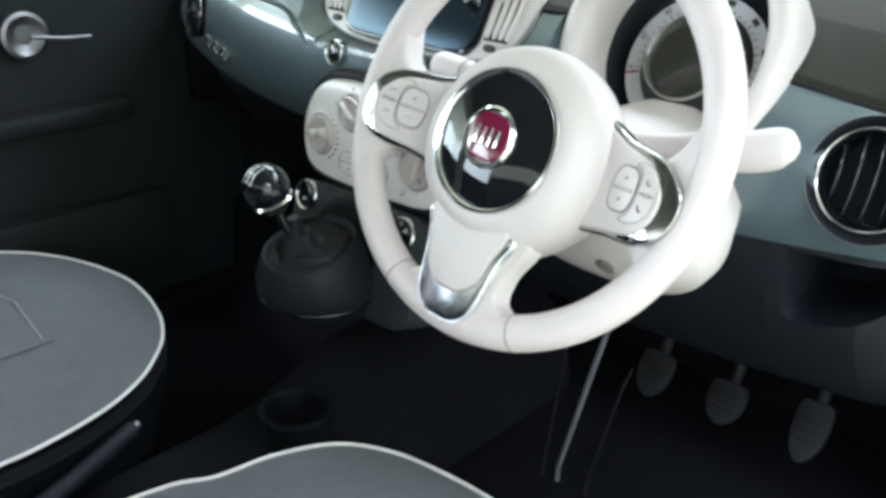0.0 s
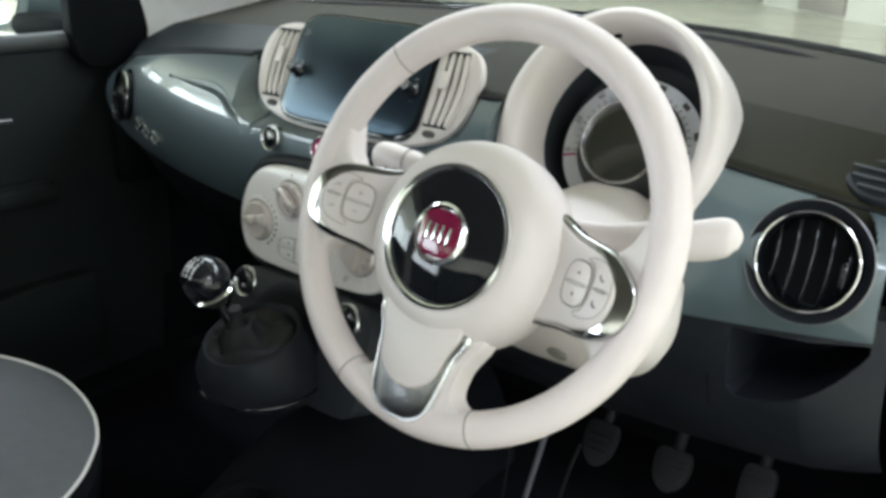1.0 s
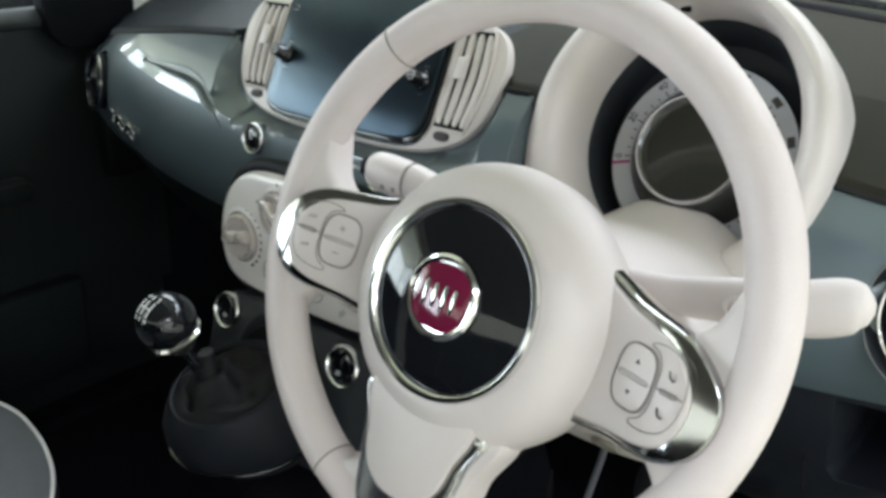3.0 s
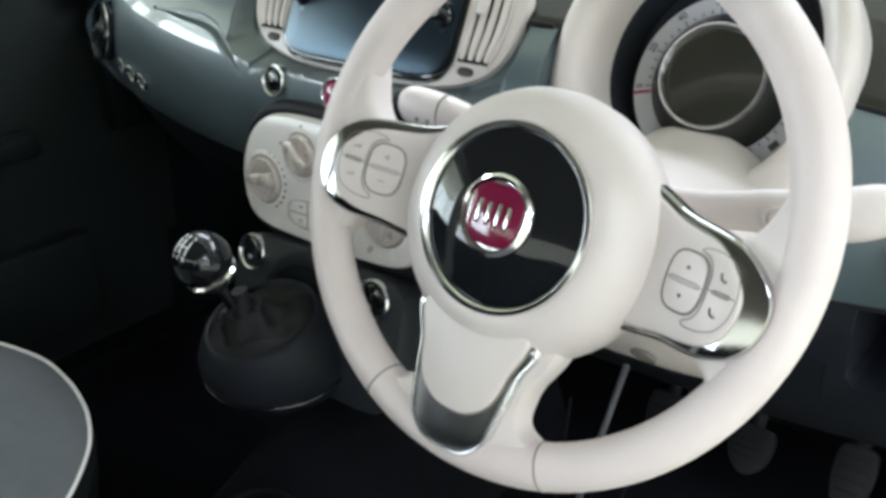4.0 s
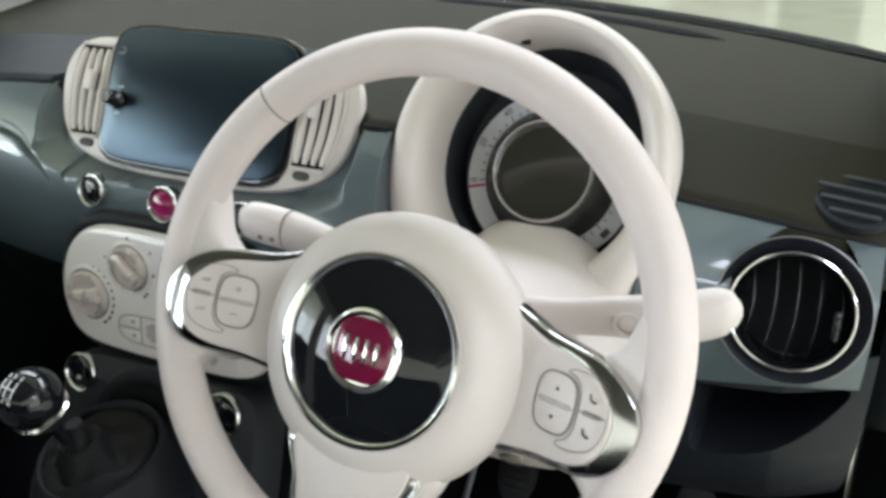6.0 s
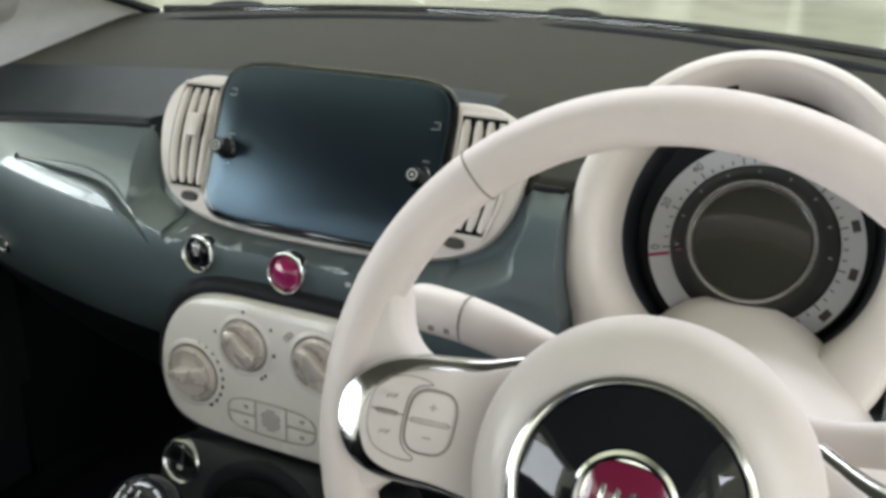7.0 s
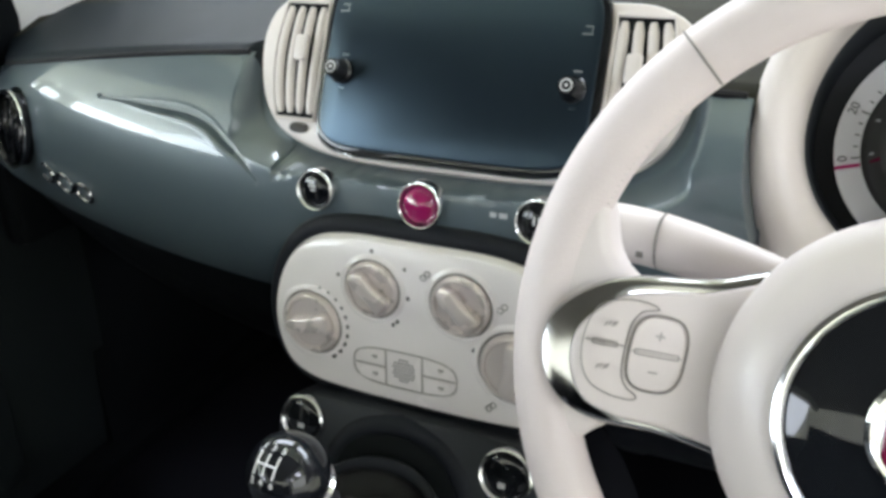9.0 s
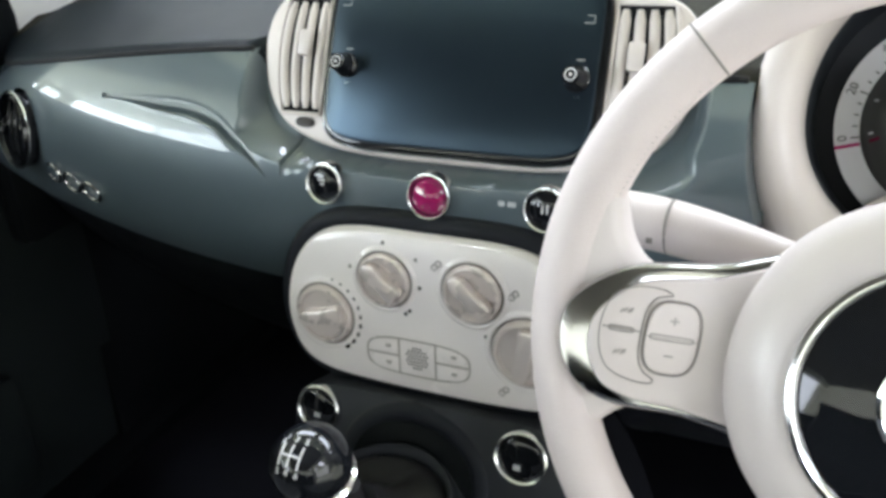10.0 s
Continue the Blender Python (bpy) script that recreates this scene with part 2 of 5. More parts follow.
def sheet(fn, us, vs, thick=0.0, down=(0, 0, -1)):
    """A surface fn(u, v) with, if thick, a second skin behind it."""
    bm = bmesh.new()
    grid = [[bm.verts.new(fn(u, v)) for v in vs] for u in us]
    for a, b in zip(grid, grid[1:]):
        for j in range(len(vs) - 1):
            bm.faces.new((a[j], b[j], b[j + 1], a[j + 1]))
    if thick:
        off = Vector(down).normalized() * thick
        back = [[bm.verts.new(v.co + off) for v in row] for row in grid]
        for a, b in zip(back, back[1:]):
            for j in range(len(vs) - 1):
                bm.faces.new((a[j], a[j + 1], b[j + 1], b[j]))
        m, k = len(us) - 1, len(vs) - 1
        for i in range(m):
            for j in (0, k):
                bm.faces.new((grid[i][j], grid[i + 1][j], back[i + 1][j], back[i][j]))
        for j in range(k):
            for i in (0, m):
                bm.faces.new((grid[i][j], grid[i][j + 1], back[i][j + 1], back[i][j]))
    return bm


def box(c, s, bevel=0.004, turn=None):
    bm = bmesh.new()
    bmesh.ops.create_cube(bm, size=1.0)
    bmesh.ops.scale(bm, vec=s, verts=bm.verts[:])
    if bevel:
        bmesh.ops.bevel(bm, geom=bm.edges[:], offset=bevel, segments=2, affect="EDGES", profile=0.5)
    if turn:
        bmesh.ops.transform(bm, matrix=turn, verts=bm.verts[:])
    bmesh.ops.translate(bm, vec=c, verts=bm.verts[:])
    return bm


def merge(*bms):
    out = bms[0]
    for b in bms[1:]:
        me = bpy.data.meshes.new("tmp")
        b.to_mesh(me)
        b.free()
        out.from_mesh(me)
        bpy.data.meshes.remove(me)
    return out


def moved(bm, m):
    bmesh.ops.transform(bm, matrix=m, verts=bm.verts[:])
    return bm


def letters(text, size, depth=0.0003):
    cu = bpy.data.curves.new("text", "FONT")
    cu.body, cu.size, cu.extrude, cu.align_x, cu.align_y = text, size, depth, "CENTER", "CENTER"
    ob = bpy.data.objects.new("text", cu)
    scene.collection.objects.link(ob)
    dg = bpy.context.evaluated_depsgraph_get()
    me = bpy.data.meshes.new_from_object(ob.evaluated_get(dg))
    bm = bmesh.new()
    bm.from_mesh(me)
    bpy.data.objects.remove(ob)
    bpy.data.meshes.remove(me)
    return bm


def steps(a, b, n):
    return [a + (b - a) * i / n for i in range(n + 1)]


def smooth(a, b, x):
    t = min(max((x - a) / (b - a), 0), 1)
    return t * t * (3 - 2 * t)


# ---- showroom ----
def quad_wall(name, a, b, z0, z1, thick, material, label):
    a, b = Vector((*a, 0)), Vector((*b, 0))
    d = (b - a).normalized()
    n = Vector((-d.y, d.x, 0)) * thick
    bm = bmesh.new()
    rings(bm, [[tuple(p + Vector((0, 0, z))) for p in (a, b, b + n, a + n)] for z in (z0, z1)])
    return single(name, bm, material, label, "wall", kind="structure", smooth=False)


single("floor", box((-3, 5, -0.1), (25, 29, 0.2), 0), FLOOR, "cream polished showroom floor with faint joints", "floor", kind="structure", smooth=False)
single("ceiling", box((-3, 5, 4.4), (25, 29, 0.2), 0), WALL, "plain white showroom ceiling", "ceiling", kind="structure", smooth=False)
quad_wall("wall_south", (9.5, -9.2), (-15.5, -9.2), 0, 4.3, 0.2, WALL, "plain white showroom wall")
quad_wall("wall_north", (-15.5, 19), (9.5, 19), 0, 4.3, 0.2, WALL, "plain white showroom wall")
quad_wall("wall_west", (-15.3, -9.2), (-15.3, 19), 0, 4.3, 0.2, WALL, "plain white showroom wall")
quad_wall("wall_east", (9.3, 19), (9.3, -9.2), 0, 4.3, 0.2, WALL, "plain white showroom wall")
# slanting partition with a grey panel and a glazed door
PA, PB = Vector((-4.58, 16.0)), Vector((2.1, 9.97))
quad_wall("wall_partition", PA, PB, 0, 4.3, 0.18, WALL, "cream partition wall with doors")
pd = (PB - PA).normalized()
pm = Matrix.Translation((PA.x, PA.y, 0)) @ Matrix.Rotation(math.atan2(pd.y, pd.x), 4, "Z")
for s0, s1, material, label, name in ((1.2, 2.45, DOORGREY, "grey-brown panelled door in the partition", "door_1"), (3.5, 5.44, DOORGREY, "grey-brown sliding door in the partition", "door_2")):
    ob = thing(name, label, "door", pm, kind="structure")
    part("leaf", box(((s0 + s1) / 2, -0.03, 1.1), (s1 - s0, 0.05, 2.1), 0.004), material, ob)
    part("handle", box((s1 - 0.12, -0.07, 1.05), (0.03, 0.04, 0.3), 0.004), STEEL, ob, "steel pull handle")
ob = thing("window_1", "white-framed glazed panel beside the doors", "window", pm, kind="structure")
for s in (5.66, 7.2):
    part("window_frame", box((s, -0.05, 1.2), (0.16, 0.1, 2.4), 0.006), WALL, ob)
for z in (0.12, 2.33):
    part("window_frame", box((6.43, -0.05, z), (1.38, 0.1, 0.22), 0.006), WALL, ob)
part("pane", box((6.43, -0.03, 1.2), (1.38, 0.02, 1.9), 0), DIALDARK, ob, "dark green glass pane")


def lamp_frame(name, m, w, h):
    """White frame bars added round and across a wall lamp; the wall behind is closed."""
    ob = thing(name, "white frame bars added round an unseen wall lamp", "window", m, kind="structure")
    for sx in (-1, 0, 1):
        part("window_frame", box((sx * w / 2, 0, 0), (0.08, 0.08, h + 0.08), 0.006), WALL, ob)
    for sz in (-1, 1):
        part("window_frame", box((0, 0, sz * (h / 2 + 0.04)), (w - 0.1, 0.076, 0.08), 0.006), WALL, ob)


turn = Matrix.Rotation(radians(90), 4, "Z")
lamp_frame("lamp_frame_2", Matrix.Translation((-15.0, 4.0, 2.1)) @ turn, 8.1, 3.7)
lamp_frame("lamp_frame_3", Matrix.Translation((-15.0, -6.5, 2.3)) @ turn, 5.3, 3.8)
lamp_frame("lamp_frame_4", Matrix.Translation((-15.0, -1.6, 2.4)) @ turn, 1.9, 3.3)
lamp_frame("lamp_frame_5", Matrix.Translation((-9.8, -8.9, 2.3)), 9.7, 3.8)
lamp_frame("lamp_frame_6", Matrix.Translation((8.9, -4.6, 2.1)) @ turn, 8.1, 3.7)

for a, b, w in (((-4.89, 8.48), (-4.86, 11.34), 0.05), ((-8.0, 14.4), (-4.63, 11.25), 0.025), ((-4.63, 11.25), (-0.16, 11.83), 0.035), ((-5.26, 8.46), (-4.93, 8.48), 0.04), ((-5.35, 9.55), (-4.95, 9.95), 0.05), ((-4.6, 8.35), (-2.6, 8.55), 0.02)):
    d = (Vector(b) - Vector(a))
    bm = box((0, 0, 0.001), (d.length, w, 0.004), 0)
    moved(bm, Matrix.Translation(((a[0] + b[0]) / 2, (a[1] + b[1]) / 2, 0)) @ Matrix.Rotation(math.atan2(d.y, d.x), 4, "Z"))
    single("floor_joint", bm, JOINT, "thin dark joint strip in the cream floor", "floor strip", "floor joints", "structure", False)
proto = single("floor_stud", lathe([(0.045, 0.0), (0.045, 0.006), (0.036, 0.010), (0.001, 0.010)], 16), STUD, "small dark round stud set in the floor", "floor stud", "row of floor studs")
for i in range(40):
    k = i / 39
    m = Matrix.Translation((-12.2 + 6.88 * k, 14.02 - 5.51 * k, 0))
    if i:
        copy_thing(proto, m)
    else:
        proto.matrix_world = m
hatch = thing("floor_hatch", "round floor hatch with dark ring and pale lid", "floor hatch", Matrix.Translation((-4.37, 9.76, 0)), "floor hatches")
part("ring", lathe([(0.25, 0), (0.25, 0.006), (0.24, 0.010), (0.18, 0.010), (0.175, 0.004)], 40, caps=(False, False)), STUD, hatch)
part("lid", lathe([(0.176, 0.0), (0.176, 0.006), (0.0001, 0.006)], 32), JOINT, hatch, "paler worn lid")
single("floor_hatch", moved(lathe([(0.25, 0), (0.25, 0.006), (0.23, 0.010), (0.001, 0.008)], 40), Matrix.Translation((-2.7, 9.96, 0))), JOINT, "round grey-brown service hatch in the floor", "floor hatch", "floor hatches")

# another car far off in the hall
far = thing("white_car", "white hatchback parked across the showroom", "car", Matrix.Translation((-8.91, 8.9, 0)) @ Matrix.Rotation(radians(-62), 4, "Z"))
prof = [(-1.78, 0.32), (-1.80, 0.62), (-1.70, 0.88), (-1.35, 1.28), (-0.9, 1.46), (-0.1, 1.48), (0.55, 1.30), (0.95, 1.0), (1.5, 0.86), (1.75, 0.66), (1.78, 0.36)]
loops = []
for yy, f in ((-0.80, 0.9), (-0.74, 0.97), (-0.5, 1.0), (0.5, 1.0), (0.74, 0.97), (0.80, 0.9)):
    loops.append([(x * (0.96 + 0.04 * f), yy * (1 - 0.12 * max(0, z - 0.9)), 0.34 + (z - 0.34) * f) for x, z in prof])
part("body", rings(bmesh.new(), loops), WHITEPAINT, far)
part("windscreen", box((0.72, 0, 1.16), (0.02, 1.15, 0.42), 0.004, Matrix.Rotation(radians(-55), 4, "Y")), GLOSS, far, "dark windscreen glass")
for s in (-1, 1):
    part("side_window", box((-0.35, 0.765 * s, 1.15), (1.5, 0.02, 0.34), 0.01), GLOSS, far, "dark side glass")
    part("headlight", moved(lathe([(0.10, 0.0), (0.1, 0.03), (0.06, 0.05), (0.001, 0.055)], 24), Matrix.Translation((1.6, 0.52 * s, 0.72)) @ Matrix.Rotation(radians(75), 4, "Y")), CHROME, far)
    for x in (-1.15, 1.15):
        w = part("wheel", moved(lathe([(0.18, -0.09), (0.29, -0.09), (0.31, -0.05), (0.31, 0.05), (0.29, 0.09), (0.18, 0.09)], 32), Matrix.Translation((x, 0.74 * s, 0.31)) @ Matrix.Rotation(radians(90), 4, "X")), RUBBER, far, "black tyre")
        part("rim", moved(lathe([(0.19, -0.07), (0.19, 0.07), (0.15, 0.06), (0.03, 0.07), (0.001, 0.07)], 24), Matrix.Translation((x, 0.74 * s, 0.31)) @ Matrix.Rotation(radians(90), 4, "X")), SATIN, w, "silver wheel rim")


# ---- dashboard surfaces ----
def top_z(x):
    return 1.0035 - 0.18 * x * x + 0.004 * smooth(0.1, -0.12, x)


def top_y(x):
    return 0.215 + (0.106 if x < 0 else 0.060) * (abs(x) / 0.604) ** 4.5


def belly_y(x):
    return 0.157 + (0.105 * (-x / 0.6) ** 2.4 if x < 0 else 0.062 * (x / 0.6) ** 3)


def low_z(x):
    z = 0.800 + 0.12 * x * x if x < 0 else 0.8015 + 0.050 * x
    if abs(x + 0.002) < 0.134:
        z = max(z, 0.800 + 0.0925 * (1 - (abs(x + 0.002) / 0.134) ** 5) ** 0.5)
    return z


LEAN = radians(25.9)


def panel_sd(x, z):
    """Rough distance outside the outline of the screen and vent panel."""
    v = (z - 0.990) / math.cos(LEAN) + 0.0045
    return (((abs(x) / 0.170) ** 3.4 + (abs(v) / 0.0660) ** 3.4) ** (1 / 3.4) - 1) * 0.066


# centre line and half width of the glovebox grip groove
SCOOP = catmull([(-0.342, 0.9549), (-0.310, 0.9556), (-0.279, 0.9552), (-0.237, 0.9545), (-0.207, 0.9493), (-0.187, 0.9388), (-0.167, 0.9275), (-0.149, 0.912)], 8, False)


def scoop_depth(x, z):
    best, k, side = 1.0, 0.0, 1.0
    n = len(SCOOP) - 1
    for i in range(n):
        a, b = SCOOP[i], SCOOP[i + 1]
        dx, dz = b.x - a.x, b.y - a.y
        t = min(max(((x - a.x) * dx + (z - a.y) * dz) / (dx * dx + dz * dz), 0), 1)
        ox, oz = x - a.x - t * dx, z - a.y - t * dz
        q = math.hypot(ox, oz)
        if q < best:
            best, k, side = q, (i + t) / n, dx * oz - dz * ox
    w = 0.0009 + 0.0040 * smooth(0.0, 0.45, k) * (1 - smooth(0.72, 1.0, k)) + 0.0012 * (1 - smooth(0.0, 0.1, k))
    d = abs(best / w)
    if d >= 1.8:
        return 0.0
    lip = 0.0007 * math.exp(-((d - 1.22) / 0.22) ** 2) * (1 if side > 0 else 0.6)
    return (0.0062 * smooth(1.08, 0.45, d) - lip) * (w / 0.0046)


def fascia_y(x, z, holes=True):
    zb = 0.888
    yb = belly_y(x)
    zt = top_z(x)
    if z > zb:
        y = yb + (top_y(x) - yb) * ((z - zb) / (zt - zb)) ** 2.2
    else:
        y = yb + 0.034 * ((zb - z) / 0.09) ** 2
    # wells for the round vents and the instrument cluster
    if holes:
        y += 0.05 * smooth(0.0460, 0.0410, math.hypot(x - 0.5425, z - 0.9065))
        y += 0.04 * smooth(0.0370, 0.0325, math.hypot(x + 0.490, z - 0.905))
    h = 0.1203 * max(1 - (max(0.983 - z, 0) / 0.146) ** 2, 0) ** 0.5
    y += 0.16 * smooth(h - 0.001, h - 0.005, abs(x - 0.3262)) * smooth(0.840, 0.850, z)
    d = panel_sd(x, z)
    if d < 0.022:
        back = 0.198 + 0.486 * (z - 0.949) + 0.004
        k = 1 - smooth(0.001, 0.0035 + 0.0015 * smooth(0.10, 0.165, abs(x)) + 0.006 * smooth(0.958, 0.936, z) * smooth(0.09, 0.13, abs(x)), d)
        y = y * (1 - k) + max(back, y) * k
    if -0.36 < x < -0.135 and z > 0.90:
        y += scoop_depth(x, z)
    return y


def fascia_m(x, z):
    """A frame on the fascia: z outwards."""
    e = 0.004
    dx = Vector((2 * e, fascia_y(x + e, z) - fascia_y(x - e, z), 0))
    dz = Vector((0, fascia_y(x, z + e) - fascia_y(x, z - e), 2 * e))
    return plane_at((x, fascia_y(x, z), z), dx.cross(dz))


def front_y(x):
    return 0.735 - 0.75 * x * x - (0.065 * smooth(0.50, 0.62, -x) if x < 0 else 0)


def well_half(y):
    """Half width of the opening in the dash top round the cluster hood."""
    return 0.1158 - 0.042 * (max(y - 0.215, 0) / 0.115) ** 1.6


CREASE = 0.285


def deck_z(x, y):
    v = min(max((y - top_y(x)) / (front_y(x) - top_y(x)), 0), 1)
    g = 0.57 * v / CREASE if v < CREASE else 0.57 + 0.43 * (v - CREASE) / (1 - CREASE)
    w = well_half(y)
    well = smooth(w + 0.002, w - 0.002, abs(x - 0.3262)) * smooth(0.338, 0.328, y)
    far_z = 1.034 - (0.058 * smooth(0.49, 0.62, -x) if x < 0 else 0)
    return top_z(x) + (far_z - top_z(x)) * min(g, 1) - 0.16 * well


dash = thing("dashboard", "dark grey dashboard with painted grey fascia panel", "dashboard")
xs = steps(-0.605, -0.36, 90)[:-1] + steps(-0.36, -0.135, 260)[:-1] + steps(-0.135, 0.13, 60)[:-1] + steps(0.13, 0.22, 110)[:-1] + steps(0.22, 0.43, 12)[:-1] + steps(0.43, 0.46, 24)[:-1] + steps(0.46, 0.600, 60)
part("fascia", sheet(lambda x, s: (x, fascia_y(x, low_z(x) + (top_z(x) - 0.002 - low_z(x)) * s), low_z(x) + (top_z(x) - 0.002 - low_z(x)) * s), xs, steps(0, 0.55, 44)[:-1] + steps(0.55, 0.85, 110)[:-1] + steps(0.85, 0.92, 12)[:-1] + steps(0.92, 1, 8), 0.006, (0, 1, 0)), PAINT, dash, "glossy grey-green painted fascia")


def pad_y(x):
    """Near edge of the dash top; it steps back behind the screen panel."""
    far = smooth(0.200, 0.186, abs(x))
    return top_y(x) + (fascia_y(x, top_z(x) - 0.002) - top_y(x)) * far


def deck(x, s):
    y = pad_y(x) + (front_y(x) - pad_y(x)) * s
    return (x, y - 0.004 * (1 - s), deck_z(x, y) + 0.003 - 0.009 * (1 - smooth(0, 0.02, s)))


xs = steps(-0.615, 0.10, 88)[:-1] + steps(0.10, 0.19, 12)[:-1] + steps(0.19, 0.46, 135)[:-1] + steps(0.46, 0.615, 30)
vs = steps(0, 0.06, 6)[:-1] + steps(0.06, CREASE, 12)
# same pad throughout; the left half carries the painted window sheen
part("front_pad", sheet(deck, xs[:89], vs, 0.03), SHEEN_VINYL, dash, "smooth front of the dash top, slate window sheen in its colour")
part("front_pad", sheet(deck, xs[88:], vs, 0.03), VINYL, dash, "grained front of the dash top round the cluster")
part("top_pad", sheet(deck, xs, steps(CREASE, 1, 30), 0.03), VINYL, dash, "grained dark brown-grey soft dash top")
for x0, x1 in ((-0.604, -0.180), (0.180, 0.203), (0.446, 0.598)):
    part("seam", tube([(x, pad_y(x) - 0.001, top_z(x) - 0.001) for x in steps(x0, x1, 30)], 0.0026, False, 6), RUBBER, dash, "dark joint below the dash top")
part("end_cap", box((-0.632, 0.42, 0.82), (0.035, 0.26, 0.20), 0.012), BLACK, dash)
part("end_cap", box((0.628, 0.42, 0.86), (0.035, 0.26, 0.20), 0.012), BLACK, dash)
# demister slots along the windscreen
for x0, x1 in ((-0.45, -0.035), (0.010, 0.43)):
    pts = [(x, front_y(x) - 0.035, deck_z(x, front_y(x) - 0.035) + 0.0025) for x in steps(x0, x1, 14)]
    part("demister_slot", tube(pts, [0.004, 0.014] + [0.018] * 11 + [0.014, 0.004], False, 8, 0.09), CARPET, dash, "dark demister slot")

# lower parts of the dashboard
def lower_left(x, s):
    z = low_z(-0.3) + 0.008 - 0.22 * s
    return (x, 0.195 + 0.10 * (abs(x) / 0.6) ** 3 + 0.17 * s ** 1.4, z + 0.02 * (abs(x) / 0.6))


part("glovebox_base", sheet(lower_left, steps(-0.61, -0.112, 30), steps(0, 1, 14), 0.02, (0, 1, 0)), BLACK, dash, "black plastic lower glovebox")
POCKET = (0.480, 0.5965, 0.735, 0.819)


def lower_right(x, s):
    z = 0.846 - 0.24 * s
    behind = belly_y(x) + 0.034 * ((0.888 - low_z(x)) / 0.09) ** 2 + 0.005
    y = max(behind, 0.186 + 0.07 * ((x - 0.4) / 0.2) ** 2 * (1 if x > 0.4 else 0)) + 0.15 * s ** 2.2
    x0, x1, z0, z1 = POCKET
    edge = z0 + 0.073 * min(max((x - x0) / (x1 - x0), 0), 1) ** 2.6 + 0.010 * smooth(x0 + 0.008, x0, x)
    k = smooth(x0, x0 + 0.006, x) * (1 - smooth(x1 - 0.006, x1, x)) * smooth(edge, edge + 0.007, z) * (1 - smooth(z1 - 0.005, z1, z))
    return (x, y + 0.13 * k, z)


part("lower_panel", sheet(lower_right, steps(0.118, 0.46, 60)[:-1] + steps(0.46, 0.612, 130), steps(0, 0.49, 190)[:-1] + steps(0.49, 1, 24), 0.004, (0, 1, 0)), KNEE, dash, "dark slate plastic knee panel with open pocket")
part("panel_gap", box((0.467, 0.2165, 0.746), (0.0012, 0.004, 0.042), 0, Matrix.Rotation(radians(24), 4, "X")), CARPET, dash)

# centre stack below the climate controls
STACK = plane_at((0, 0.110, 0.735), (0, -1, 0.3))
stack = thing("centre_stack", "slate grey plastic lower centre console panel", "console", STACK)
part("panel", plate(oval(0, -0.044, 0.117, 0.070, 7.0, 72), -0.05, 0.0, 0.004), SLATE, stack)
arch = [(-0.008 + 0.056 * math.cos(a), -0.032 + 0.048 * math.sin(a), -0.004) for a in steps(radians(-12), radians(192), 32)]
part("arch_moulding", tube(arch, 0.010, False, 12, 0.7), KNEE, stack, "dark arch behind the gear lever")
part("arch_recess", plate(oval(-0.008, -0.038, 0.053, 0.048, 2.2), -0.01, 0.003, 0.002), BLACK, stack)


def ring_button(name, label, category, m, r, face, group="", dome=0.0048):
    ob = thing(name, label, category, m, group)
    part("bezel", lathe([(r * 1.20, -0.006), (r * 1.20, 0.0025), (r * 1.17, 0.0048), (r * 1.11, 0.0056), (r * 1.04, 0.0048), (r * 0.97, 0.001), (r * 0.96, -0.004)], 48), SATIN, ob, "chrome ring bezel")
    part("cap", lathe([(r * 0.965, -0.003), (r * 0.95, 0.002), (r * 0.85, 0.002 + (dome - 0.002) * 0.36), (r * 0.7, 0.002 + (dome - 0.002) * 0.62), (r * 0.35, 0.002 + (dome - 0.002) * 0.92), (0.0001, dome)], 40), face, ob)
    return ob


def local_on(m, x, y, z):
    return m @ Matrix.Translation((x, y, z))


ob = ring_button("dash_button", "chrome-ringed black button with a white pictogram", "button", fascia_m(-0.091, 0.914), 0.0135, GLOSS, "dashboard buttons")
for k in (-1, 0, 1):
    part("pictogram", box((-0.0015 + 0.0008 * k, 0.003 - 0.0028 * k, 0.0045), (0.006 - abs(k) * 0.002, 0.0012, 0.0012), 0), WHITEINK, ob, "small white pictogram")
ob = ring_button("hazard_button", "chrome-ringed red hazard warning button", "button", fascia_m(-0.003, 0.914), 0.0145, REDLENS, "dashboard buttons", 0.0085)
part("triangle", tube([(0.0050 * math.cos(a), 0.0050 * math.sin(a), 0.0080) for a in (radians(90), radians(210), radians(330))], 0.0004, True, 6), REDLENS, ob, "pale warning triangle")
ob = ring_button("dash_button", "chrome-ringed black button with a white pictogram", "button", fascia_m(0.085, 0.914), 0.0135, GLOSS, "dashboard buttons")
for k in (-1, 1):
    part("pictogram", box((0.0018 * k, 0.001, 0.0045), (0.0014, 0.006, 0.0012), 0), WHITEINK, ob, "small white pictogram")
ob = ring_button("window_switch", "chrome-ringed black window switch beside the gear lever", "switch", local_on(STACK, -0.092, 0.004, 0.0), 0.0165, GLOSS, "window switches")
part("pictogram", box((0.0, -0.005, 0.0045), (0.005, 0.0035, 0.001), 0), DIALWHITE, ob, "small white pictogram")
ob = ring_button("window_switch", "chrome-ringed black window switch beside the gear lever", "switch", local_on(STACK, 0.080, 0.002, 0.0), 0.0175, GLOSS, "window switches")
part("pictogram", box((-0.002, -0.007, 0.0045), (0.005, 0.004, 0.001), 0), DIALWHITE, ob, "small white pictogram")

